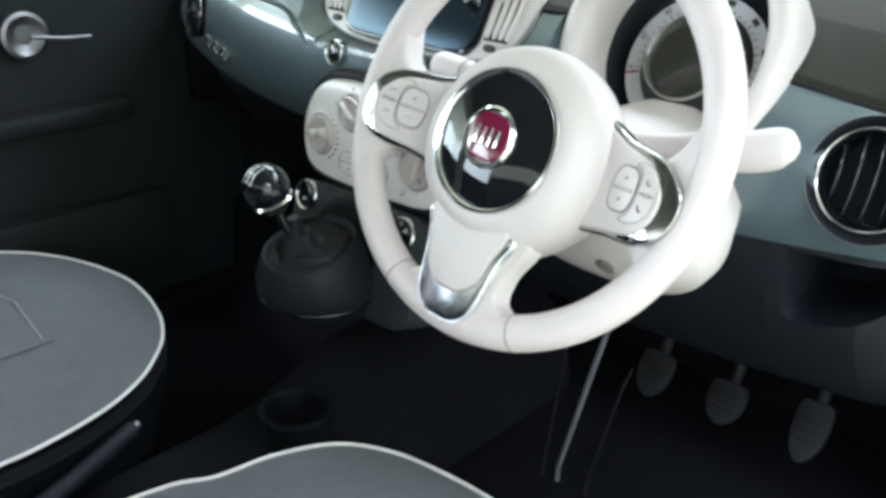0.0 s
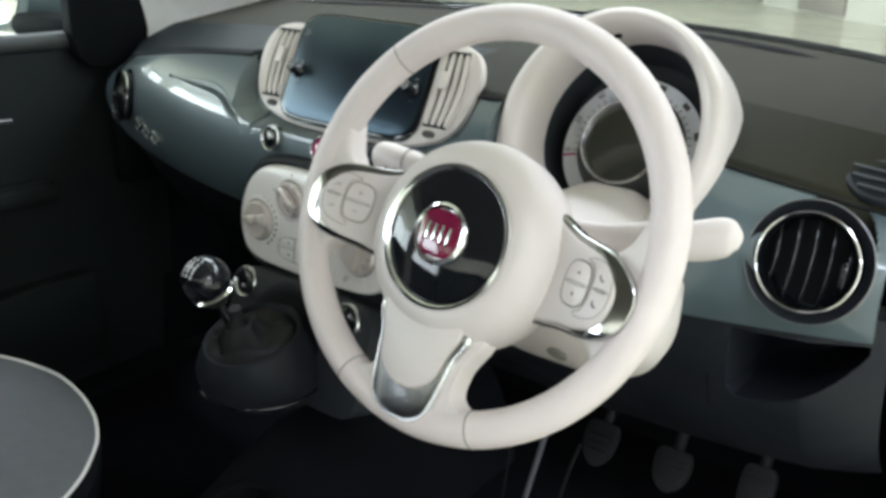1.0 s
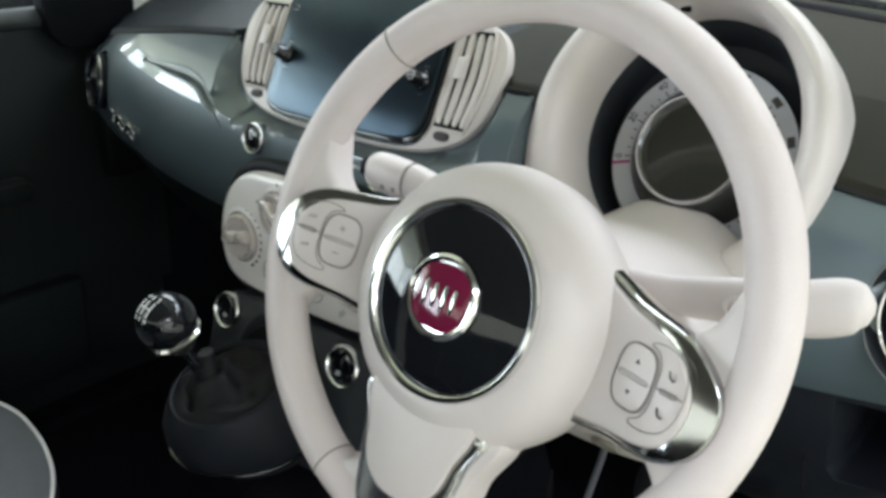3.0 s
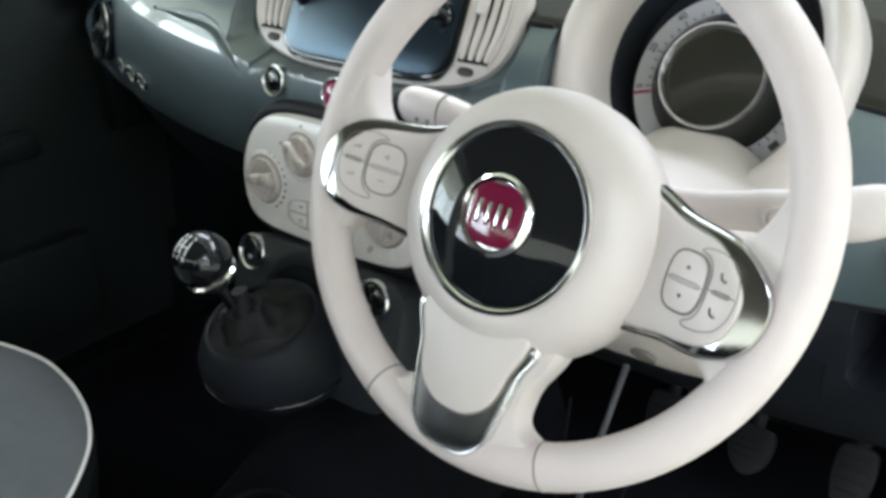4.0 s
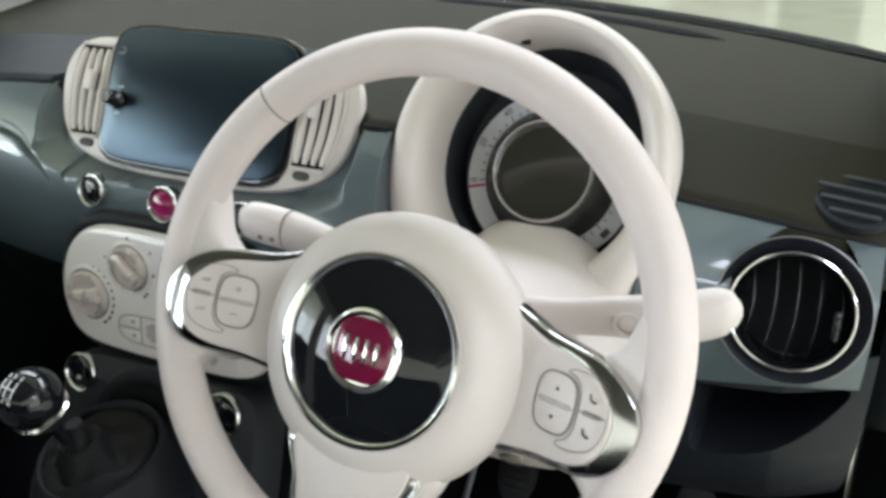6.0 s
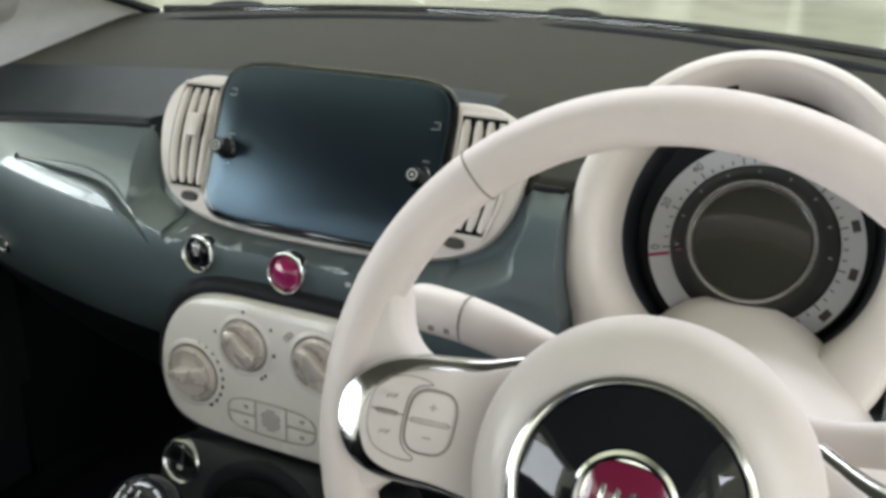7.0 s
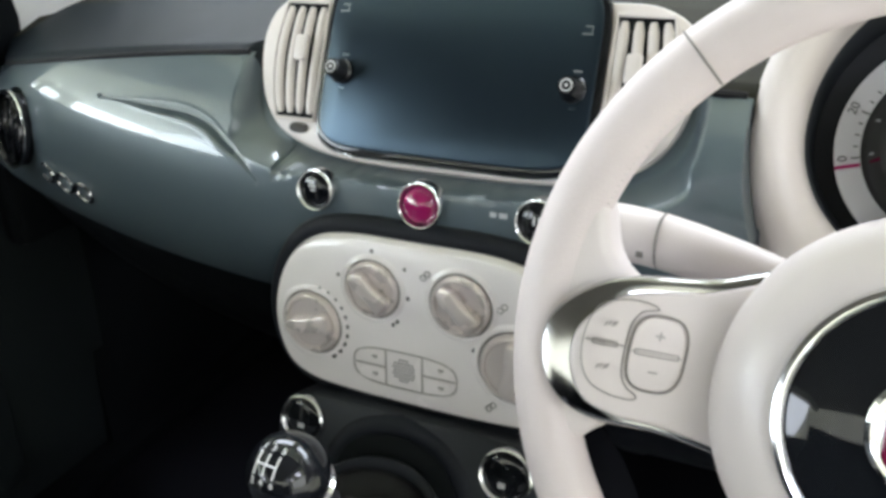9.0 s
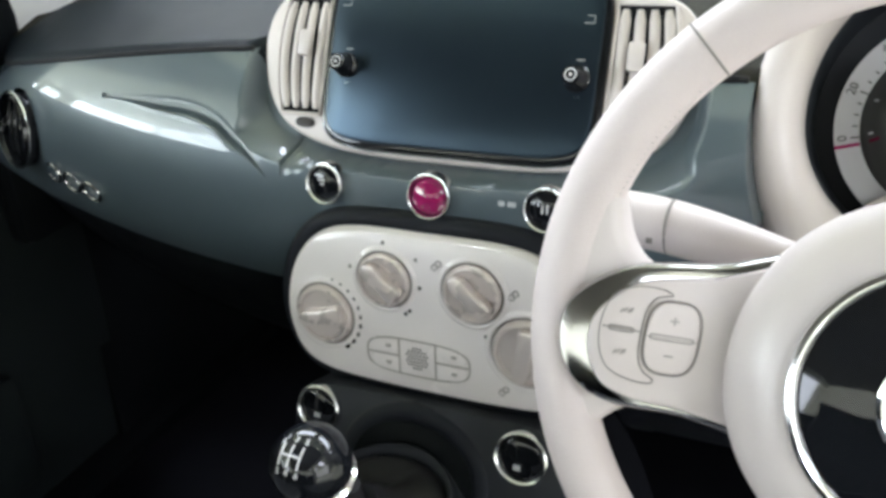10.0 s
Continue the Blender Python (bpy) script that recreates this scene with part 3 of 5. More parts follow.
for dx, w in ((-0.004, 0.0045), (0.0035, 0.006)):
    part("printed_mark", moved(box((dx, 0.0005, 0.0002), (w, 0.0035, 0.0008), 0), fascia_m(0.0560, 0.914)), DIALWHITE, dash, "small pale printed mark")

# chrome emblem of three rings on the glovebox
emblem = thing("glovebox_emblem", "chrome emblem of looped shapes on the fascia", "emblem")
for i, (x, z) in enumerate(((-0.436, 0.8700), (-0.4065, 0.8655), (-0.377, 0.8615))):
    loop = [(0.0098 * math.cos(a) * (1.3 if i else 1.1), 0.0098 * math.sin(a), 0.0022) for a in steps(radians(120 if i == 0 else 0), radians(-160 if i == 0 else -350), 28)]
    part("loop", moved(tube(loop, 0.0015, False, 8), fascia_m(x, z)), CHROME, emblem)


# ---- screen and centre vents ----
PANEL = plane_at((0, 0.198 + 0.486 * (0.990 - 0.949), 0.990), (0, -math.cos(LEAN), math.sin(LEAN)))
unit = thing("infotainment_unit", "ivory panel with central touchscreen between two air vents", "touchscreen", PANEL)
side = [(0.0, -0.0695), (0.05, -0.0692), (0.09, -0.0665), (0.122, -0.0595), (0.148, -0.0465), (0.164, -0.024), (0.1715, 0.006), (0.170, 0.03), (0.160, 0.048), (0.140, 0.058), (0.115, 0.060), (0.07, 0.058)]
outl = catmull(side + [(0.0, 0.057)] + [(-x, y) for x, y in side[:0:-1]], 5)
part("surround", plate(outl, -0.006, 0.004, 0.004), IVORY, unit, "ivory plastic surround")
scr = oval(0.0, 0.0055, 0.1055, 0.0655, 7.0, 96)
part("screen_housing", plate(oval(0.0, 0.0055, 0.1105, 0.0700, 6.5, 96), 0.0, 0.0085, 0.003), GLOSS, unit, "glossy black screen housing")
part("screen", plate(scr, 0.004, 0.0108, 0.0022), SCREEN, unit, "dark switched-off touchscreen glass")
lip = [p for p in shrink(oval(0.0, 0.0055, 0.1105, 0.0700, 6.5, 96), -0.0006) if p.y < (-0.045 if p.x < 0 else -0.02)]
lip.sort(key=lambda p: math.atan2(p.y, p.x))
part("chrome_lip", tube([(p.x, p.y, 0.0042) for p in lip], 0.0011, False, 8), SATIN, unit, "thin chrome edge below the screen")
for sx, name in ((-1, "volume_knob"), (1, "tuning_knob")):
    kx, ky = (-0.0895, -0.0025) if sx < 0 else (0.0920, -0.0030)
    k = part(name, moved(lathe([(0.0095, 0), (0.0095, 0.004), (0.0075, 0.006), (0.0068, 0.017), (0.0058, 0.0185), (0.0001, 0.0187)], 32), Matrix.Translation((kx, ky, 0.010))), GLOSS, unit, "black rotary knob")
    part("cap_ring", ring(0.0038, 0.0005, 0.0287, kx, ky, 28, 6), WHITEINK, k, "thin white ring")
    part("dot", moved(lathe([(0.0012, 0), (0.0012, 0.0004), (0.0001, 0.0005)], 12), Matrix.Translation((kx, ky, 0.0285))), WHITEINK, k)
    part("scale_mark", box((kx + 0.001, ky - 0.0125, 0.0106), (0.005, 0.0012, 0.0004), 0), WHITEINK, unit, "white scale mark")
    part("scale_mark", box((kx + 0.001, ky + 0.013, 0.0106), (0.006, 0.0012, 0.0004), 0), WHITEINK, unit, "white scale mark")
    part("touch_icon", tube([(0.0955 * sx + 0.0035 * a, 0.046 - 0.008 * (sx > 0) + 0.0026 * b, 0.0107) for a, b in ((-1, -1), (1, -1), (1, 1), (-0.4, 1))], 0.0004, False, 5), DIALWHITE, unit, "faint white screen icon")
for sx in (-1, 1):
    def vent_pt(k, v):
        outer = 0.157 - 0.9 * (v - 0.01) ** 2 * 4
        return Vector((sx * (0.113 + (outer - 0.113) * k), v))
    o = [vent_pt(0, v) for v in steps(-0.041, 0.051, 10)] + [vent_pt(1, v) for v in steps(0.051, -0.041, 10)]
    vent = part("air_vent", plate(o if sx < 0 else o[::-1], 0.0, 0.0046, 0.0004), BLACK, unit, "dark vent opening")
    part("vent_frame", tube([(p.x, p.y, 0.0046) for p in o], 0.0017, True, 8), IVORY, vent)
    for k in (0.13, 0.38, 0.62, 0.86):
        part("vane", tube([(*vent_pt(k, v), 0.0042 + 0.0012 * (1 - ((v - 0.005) / 0.043) ** 2)) for v in steps(-0.0365, 0.0465, 12)], [0.0024] + [0.0037] * 11 + [0.0024], False, 10, 0.75), IVORY, vent, "ivory curved vane")
    part("slider", box((*vent_pt(0.38, 0.014), 0.010), (0.011, 0.020, 0.006), 0.002), IVORY, vent)
    part("thumbwheel", moved(plate(oval(0, 0, 0.0085, 0.0042, 2.4, 24), 0, 0.003, 0.001), Matrix.Translation((0.1255 * sx, -0.0475, 0.003))), INK, unit, "dark thumbwheel slot")

# ---- climate controls ----
CLIM = plane_at((-0.001, 0.1385, 0.826), (0, -1, 0.09))
clim = thing("climate_panel", "ivory heater control panel with four rotary knobs", "control panel", CLIM)
half = [(0.0, 0.0635), (0.06, 0.0625), (0.092, 0.054), (0.113, 0.033), (0.1235, 0.003), (0.1235, -0.025), (0.113, -0.050), (0.09, -0.062), (0.05, -0.0655)]
co = catmull(half + [(0.0, -0.066)] + [(-x, y) for x, y in half[:0:-1]], 6)
part("faceplate", plate(co, -0.035, 0.006, 0.008), LIT_IVORY, clim, "smooth glossy ivory faceplate")
for x, y, r, turn in ((-0.0870, -0.0105, 0.0245, 14), (-0.0330, 0.0265, 0.0215, -40), (0.0380, 0.0265, 0.0225, -42), (0.0795, -0.0130, 0.0260, 80)):
    k = part("knob", moved(lathe([(r, 0.0), (r, 0.004), (r * 0.93, 0.0065), (r * 0.84, 0.0068), (r * 0.78, 0.0045), (r * 0.4, 0.0035), (0.0001, 0.0033)], 56), Matrix.Translation((x, y, 0.005))), KNOB, clim, "dished ivory rotary knob")
    grip = catmull([(-r * 0.80, -0.0030), (-r * 0.50, -0.0066), (0, -0.0056), (r * 0.72, -0.0070), (r * 0.80, 0.0), (r * 0.72, 0.0070), (0, 0.0056), (-r * 0.50, 0.0066), (-r * 0.80, 0.0030)], 4)
    part("grip", moved(plate(grip, 0.003, 0.0125, 0.0025), Matrix.Translation((x, y, 0.005)) @ Matrix.Rotation(radians(turn), 4, "Z")), KNOB, k)
    part("collar", lathe([(r * 1.30, 0.0055), (r * 1.22, 0.0066), (r * 1.13, 0.0076), (r * 1.075, 0.0072), (r * 1.07, 0.005)], 56, x, y, (False, False)), LIT_IVORY, clim, "low moulded collar round the knob")
    part("knob_gap", ring(r * 1.04, 0.0009, 0.0062, x, y, 56, 6), GROOVE, clim, "fine dark gap round the knob")
for i, a in enumerate(steps(radians(75), radians(-55), 9)):
    part("scale_dot", moved(lathe([(0.0010 + 0.0015 * i / 9, 0), (0.0010 + 0.0015 * i / 9, 0.0004), (0.0001, 0.0005)], 10), Matrix.Translation((-0.0870 + 0.0305 * math.cos(a), -0.0105 + 0.0305 * math.sin(a), 0.006))), INK, clim)
for x, y in ((-0.0620, 0.0330), (-0.0330, 0.0560), (-0.0065, 0.0460), (-0.0040, 0.0240), (-0.0130, 0.0040), (-0.0165, 0.0010), (0.0480, -0.0060)):
    part("mark", moved(plate(oval(0, 0, 0.0013, 0.0016, 2.4, 12), 0, 0.0006, 0.0002), Matrix.Translation((x, y, 0.0060))), INK if y < 0.03 else GROOVE, clim, "small printed mark")
for x, y in ((0.0100, 0.0440), (0.0690, 0.0300), (0.0620, -0.0480)):
    glyph = [tube([(x + 0.0016 * k + 0.0022 * math.cos(a), y + 0.0016 * k + 0.0022 * math.sin(a), 0.0063) for a in steps(0, 2 * math.pi, 12)[:-1]], 0.0004, True, 6) for k in (-1, 1)]
    part("mark", merge(*glyph), GROOVE, clim, "small printed pictogram")
stad = oval(-0.008, -0.0355, 0.043, 0.0150, 3.2, 64)
part("button_gap", tube([(p.x, p.y, 0.0064) for p in stad], 0.0007, True, 6), SEAM, clim)
for x in (-0.0235, 0.0070):
    part("button_gap", box((x, -0.0355, 0.0064), (0.0011, 0.0295, 0.0008), 0), SEAM, clim)
for sx in (-1, 1):
    cx = -0.008 + sx * 0.0275
    part("button_gap", box((cx + sx * 0.001, -0.0355, 0.0064), (0.026, 0.0011, 0.0008), 0), SEAM, clim)
    for sy in (-1, 1):
        part("button", plate(oval(cx, -0.0355 + sy * 0.0072, 0.0115, 0.0060, 4, 28), 0.004, 0.0068, 0.0008), LIT_IVORY, clim, "small ivory push button")
        iy = -0.0355 + sy * 0.0072
        part("icon", merge(*[box((cx + 0.003 + 0.0016 * k, iy + 0.0006 * (k % 2), 0.0070), (0.0009, 0.0030 - 0.0008 * abs(k), 0.0004), 0) for k in (-1, 0, 1)]), GROOVE, clim)
hole = []
for i in range(7):
    for j in range(7):
        x, y = (i - 3) * 0.0028 + (j % 2) * 0.0014, (j - 3) * 0.0028
        if math.hypot(x, y) < 0.0095:
            hole.append(moved(lathe([(0.0009, 0), (0.0009, 0.0003), (0.0001, 0.0003)], 8), Matrix.Translation((-0.0085 + x, -0.0355 + y, 0.0061))))
part("sensor_grille", merge(*hole), INK, clim, "round grille of fine dark holes")
# shade of the shallow recess, made as a dark tube round the faceplate
part("recess", tube([(p.x, p.y, -0.012) for p in shrink(co, -0.004)], 0.009, True, 10, 0.9), KNEE, clim, "dark tube standing in for the shade round the panel")


# ---- round side vents ----
def round_vent(label, m, slats=5, R=0.0418, dish=1.0, rim=CHROME):
    ob = thing("round_air_vent", label, "air vent", m, "round side vents")
    part("dish", lathe([(R * 1.06 + R * 0.24 * dish, -0.002), (R * 1.06 + R * 0.22 * dish, 0.0015), (R * 1.06 + R * 0.08 * dish, -0.003), (R * 1.06, -0.006), (R * 1.06, -0.02)], 64, caps=(False, False)), KNEE, ob)
    part("outer_ring", ring(R * 1.06 + R * 0.23 * dish, 0.0009 if rim is CHROME else 0.0008, 0.0005, minor=8), STEEL if rim is CHROME else CHROME, ob, "thin metal outer ring")
    part("inner_ring", lathe([(R * 1.06, -0.01), (R * 1.06, 0.002), (R * 1.03, 0.0045), (R * 0.99, 0.003), (R * 0.95, -0.004), (R * 0.94, -0.012)], 64, caps=(False, False)), GLOSS, ob, "gloss black ring")
    if rim is CHROME:
        part("chrome_ring", ring(R * 1.035, 0.0012, 0.0042, minor=8), CHROME, ob, "thin chrome ring")
    part("cavity", lathe([(R * 0.95, 0.0), (R * 0.94, -0.03), (0.0001, -0.034)], 48, caps=(False, True)), BLACK, ob)
    for i in range(slats):
        x = -0.030 + 0.060 * i / (slats - 1)
        h = math.sqrt(max(R * R * 0.86 - x * x, 1e-6))
        pts = [(x + 0.004 * (1 - (v / h) ** 2), v, -0.006 + 0.006 * (1 - (v / h) ** 2)) for v in steps(-h, h, 10)]
        part("vane", tube(pts, 0.0026, False, 8, 0.3, (1, 0, 0.4)), GLOSS, ob, "glossy black curved vane")
    part("tab", box((0.031, -0.004, 0.002), (0.006, 0.022, 0.006), 0.002), GLOSS, ob, "gloss black tab")
    return ob


round_vent("round black air vent with chrome ring beside the wheel", plane_at((0.5425, 0.1925, 0.9065), (-0.05, -1, 0.27)))
round_vent("round black air vent with thin chrome edge above the emblem", plane_at((-0.490, fascia_y(-0.490, 0.905, False) - 0.006, 0.905), (-0.36, -1, 0.20)), 5, 0.034, 0.3, GLOSS)

# oval demister grille on the dash top
top_vent = thing("demister_grille", "oval slatted demister grille on the dash top", "air vent", plane_at((0.574, 0.294, deck_z(0.574, 0.294) + 0.004), (0.1, -0.45, 1), (0, 1, 0.3)))
part("frame", plate(oval(0, 0, 0.036, 0.046, 2.2), -0.004, 0.002, 0.002), KNEE, top_vent)
part("opening", plate(oval(0, 0, 0.031, 0.041, 2.2), 0, 0.0026, 0.0005), BLACK, top_vent)
for i in range(6):
    y = -0.033 + 0.0132 * i
    w = 0.030 * math.sqrt(max(1 - (y / 0.042) ** 2, 0.05))
    part("slat", box((0, y, 0.0028), (2 * w, 0.0040, 0.003), 0.0008), SLATE, top_vent)


# ---- steering wheel ----
RAKE = radians(23.4)
WHEEL = plane_at((0.315, 0.0097, 0.9364), (0, -math.cos(RAKE), math.sin(RAKE)))
WR = 0.1712
TUBE = 0.0152
wheel = thing("steering_wheel", "three-spoke steering wheel in ivory leather with chrome trim", "steering wheel", WHEEL @ Matrix.Rotation(radians(-3.8), 4, "Z"))
part("rim", ring(WR, TUBE, 0.0, seg=128, minor=24, flat=1.0), LEATHER, wheel, "ivory leather-wrapped rim")
for deg in (-67, -113, 136):
    a = radians(deg)
    m = Matrix.Translation((WR * math.cos(a), WR * math.sin(a), 0)) @ Matrix.Rotation(a, 4, "Z") @ Matrix.Rotation(radians(90), 4, "X")
    part("seam", moved(ring(TUBE + 0.0001, 0.0006, 0, seg=36, minor=6), m), GROOVE, wheel, "stitched seam in the leather")
st = []
for deg in [139 + 1.15 * i for i in range(22)]:
    a = radians(deg)
    rr = WR - TUBE * 0.92
    st.append(box((rr * math.cos(a), rr * math.sin(a), 0.0068), (0.0016, 0.0005, 0.0006), 0, Matrix.Rotation(a + 0.5, 4, "Z")))
part("stitching", merge(*st), PIPING, wheel, "fine stitches on the inner rim")
HX, HY, HZ = 0.0, -0.0183, -0.0115
part("hub", lathe([(r, z + HZ) for r, z in ((0.050, -0.048), (0.080, -0.042), (0.0885, -0.018), (0.0898, 0.000), (0.0888, 0.010), (0.0858, 0.0200), (0.0800, 0.0290), (0.0710, 0.0363), (0.0645, 0.0388), (0.0600, 0.0393), (0.0565, 0.0380), (0.0001, 0.0380))], 96, HX, HY - 0.002), IVORY, wheel, "smooth ivory airbag cover")
disc = part("emblem_disc", lathe([(r, z + HZ) for r, z in ((0.0555, 0.036), (0.0545, 0.0405), (0.047, 0.0427), (0.040, 0.0445), (0.032, 0.0459), (0.024, 0.0470), (0.015, 0.0479), (0.007, 0.0484), (0.0001, 0.0485))], 80, HX, HY), GLOSS, wheel, "glossy black emblem disc")
part("disc_ring", lathe([(r, z + HZ) for r, z in ((0.0608, 0.036), (0.0608, 0.0405), (0.0598, 0.0432), (0.0576, 0.0438), (0.0555, 0.0425), (0.0545, 0.040))], 96, HX, HY, (False, False)), CHROME, wheel, "polished chrome ring")
badge = part("badge", lathe([(r, z + HZ) for r, z in ((0.0255, 0.045), (0.0255, 0.0495), (0.0235, 0.0512), (0.0215, 0.0505), (0.021, 0.049), (0.0001, 0.049))], 64, HX, HY + 0.001), CHROME, wheel, "chrome-rimmed round badge")
part("badge_field", plate(oval(HX, HY + 0.001, 0.0190, 0.0195, 3.0, 48), 0.048 + HZ, 0.0512 + HZ, 0.0012), RED, badge, "dark red enamel field")
for i in range(4):
    x = HX - 0.0105 + 0.0070 * i
    part("bar", box((x, HY + 0.001, 0.0516 + HZ), (0.0022, 0.0155 - 0.001 * (i % 2), 0.0014), 0.0004), CHROME, badge, "silver bar")


def mirror_x(pts, s):
    return pts if s > 0 else [(-x, y) for x, y in pts][::-1]


def sunk(bm):
    """Lowers a side spoke where it runs in under the hub."""
    for v in bm.verts:
        v.co.z -= 0.027 * smooth(0.155, 0.075, abs(v.co.x))
    return bm


for s in (-1, 1):
    web = [(0.055, 0.024), (0.10, 0.014), (0.128, 0.012), (0.143, 0.024), (0.151, 0.046), (0.160, 0.064), (0.172, 0.034), (0.174, -0.02), (0.168, -0.066), (0.154, -0.090), (0.143, -0.070), (0.128, -0.057), (0.105, -0.052), (0.055, -0.050)]
    spoke = part("spoke", sunk(plate(catmull(mirror_x(web, s), 5), -0.014, 0.010, 0.006)), IVORY, wheel, "ivory spoke merging into the rim")
    pod = [(0.060, 0.0225), (0.100, 0.0140), (0.129, 0.0075), (0.1440, -0.0045), (0.1508, -0.018), (0.1482, -0.035), (0.137, -0.0475), (0.110, -0.0520), (0.060, -0.0505)]
    bez = catmull(mirror_x([(0.052, 0.029), (0.100, 0.020), (0.136, 0.0135), (0.1575, -0.001), (0.1662, -0.018), (0.161, -0.040), (0.143, -0.0532), (0.110, -0.0565), (0.052, -0.0545)], s), 6)
    pod = catmull(mirror_x(pod, s), 6)
    mid = [a * 0.45 + b * 0.55 for a, b in zip(bez, pod)]
    band = [(bez, 0.004), (bez, 0.0150), (shrink(bez, 0.0006), 0.0170), (shrink(bez, 0.0016), 0.0183), (mid, 0.0191), (pod, 0.0194), (shrink(pod, 0.0006), 0.006)]
    part("bezel", sunk(rings(bmesh.new(), [[(p.x, p.y, z) for p in o] for o, z in band], True, (True, False))), DIM_CHROME, spoke, "curved chrome bezel")
    part("switch_pod", sunk(plate(pod, 0.010, 0.0225, 0.004, 0.002)), IVORY, spoke, "ivory switch pod")
    cx, cy, bw = s * (0.1144 if s > 0 else 0.1129), -0.0176, 0.0132 if s > 0 else 0.0115
    btn = part("switch_button", sunk(plate(oval(cx, cy, bw, 0.0172, 3.0, 48), 0.018, 0.0258, 0.0014)), IVORY, spoke, "rounded ivory rocker button")
    part("button_gap", sunk(tube([(p.x, p.y, 0.0248) for p in oval(cx, cy, bw + 0.0005, 0.0178, 3.0, 48)], 0.0005, True, 6)), GROOVE, spoke)
    part("rocker_line", sunk(merge(tube([(p.x, p.y, 0.0258) for p in oval(cx, cy, bw * 0.80, 0.0012, 9.0, 40)], 0.0003, True, 6), box((cx, cy, 0.0256), (bw * 1.9, 0.0004, 0.0006), 0))), GROOVE, btn, "fine slot across the rocker")
    if s < 0:
        part("plus", sunk(merge(box((cx, cy + 0.0085, 0.0260), (0.0040, 0.0008, 0.0006), 0), box((cx, cy + 0.0085, 0.0260), (0.0008, 0.0040, 0.0006), 0))), SEAM, btn, "printed plus sign")
        part("minus", sunk(box((cx, cy - 0.0085, 0.0260), (0.0040, 0.0008, 0.0006), 0)), SEAM, btn, "printed minus sign")
    else:
        for k in (-1, 1):
            part("arrow", sunk(plate([(cx - 0.0016, cy + k * 0.0075), (cx + 0.0016, cy + k * 0.0075), (cx, cy + k * 0.0100)][::k], 0.0254, 0.0262, 0.0001)), INK, btn, "printed arrow")
    outer = [(u + bw - 0.0115, v) for u, v in ((0.003, 0.0205), (0.008, 0.0225), (0.018, 0.0222), (0.0275, 0.0175), (0.0318, 0.006), (0.0312, -0.008), (0.026, -0.0180), (0.017, -0.0222), (0.007, -0.0232))]
    inner = [(bw * 0.45, -0.0208), (bw * 0.86, -0.0176), (bw + 0.0016, -0.0110), (bw + 0.0022, 0.0), (bw + 0.0016, 0.0110), (bw * 0.86, 0.0176), (bw * 0.45, 0.0195)]
    crescent = catmull([(cx + s * u, cy + v, 0.0243) for u, v in outer + inner], 6)
    part("side_button_gap", sunk(tube(crescent, 0.0003, True, 6)), GROOVE, spoke)
    part("side_rocker_line", sunk(merge(tube([(p.x, p.y, 0.0246) for p in oval(cx + s * (bw + 0.0110), cy + 0.001, 0.0052, 0.0011, 9.0, 32)], 0.0003, True, 6), box((cx + s * (bw + 0.0110), cy + 0.001, 0.0244), (0.0170, 0.0005, 0.0006), 0))), GROOVE, spoke)
    for k in (-1, 1):
        ix, iy = cx + s * (bw + 0.0098), cy + k * 0.0100
        if s > 0:
            icon = tube([(ix + 0.0022 * u, iy + 0.0022 * v, 0.0247) for u, v in ((-1, 1), (-0.5, -0.4), (0.5, -0.9), (1, -0.6))], 0.0006, False, 6)
        else:
            icon = merge(*[tube([(ix + 0.001 * (a + 0.5), iy + 0.001 * (b + 1.1), 0.0246), (ix + 0.001 * (a - 0.5), iy + 0.001 * (b - 1.1), 0.0246)], 0.00035, False, 6) for a, b in ((-2.2, -0.3), (-0.6, 0.3), (1.0, 0.0), (2.0, 0.6))])
        part("icon", sunk(icon), INK if s > 0 else SEAM, spoke, "small printed pictogram")

low = [(-0.050, -0.080), (-0.043, -0.120), (-0.044, -0.142), (-0.066, -0.152), (-0.070, -0.166), (0.0, -0.180), (0.070, -0.166), (0.066, -0.152), (0.044, -0.142), (0.043, -0.120), (0.050, -0.080)]
spoke = part("spoke", plate(catmull(low, 6), -0.014, 0.010, 0.006), IVORY, wheel, "ivory lower spoke merging into the rim")
ub = [(-0.0415, -0.084), (-0.0385, -0.112), (-0.0335, -0.142), (-0.0285, -0.160), (-0.017, -0.1715), (0.0, -0.174), (0.017, -0.1715), (0.0285, -0.160), (0.0335, -0.142), (0.0385, -0.112), (0.0415, -0.084)]
ub = catmull(ub, 6)
part("bezel", plate(ub, 0.004, 0.0200, 0.006), SATIN, spoke, "chrome U-shaped bezel")
arm = [p for p in shrink(ub, 0.0008) if p.y < -0.086]
arm.sort(key=lambda p: math.atan2(p.x, -0.08 - p.y))
part("bezel_edge", tube([(p.x, p.y, 0.0165) for p in arm], 0.0011, False, 10), CHROME, spoke, "rounded chrome edge of the bezel")
ui = [(-0.0365, -0.080), (-0.0330, -0.112), (-0.0270, -0.132), (-0.014, -0.1435), (0.0, -0.146), (0.014, -0.1435), (0.0270, -0.132), (0.0330, -0.112), (0.0365, -0.080)]
gap = [p for p in shrink(catmull(ui, 6), -0.0006) if p.y < -0.086]
gap.sort(key=lambda p: math.atan2(p.x, -0.08 - p.y))
part("inlay_gap", tube([(p.x, p.y, 0.0197) for p in gap], 0.0007, False, 6), GROOVE, spoke, "fine gap round the inlay")
part("inlay", plate(catmull(ui, 6), 0.010, 0.0235, 0.003), IVORY, spoke, "ivory inlay")

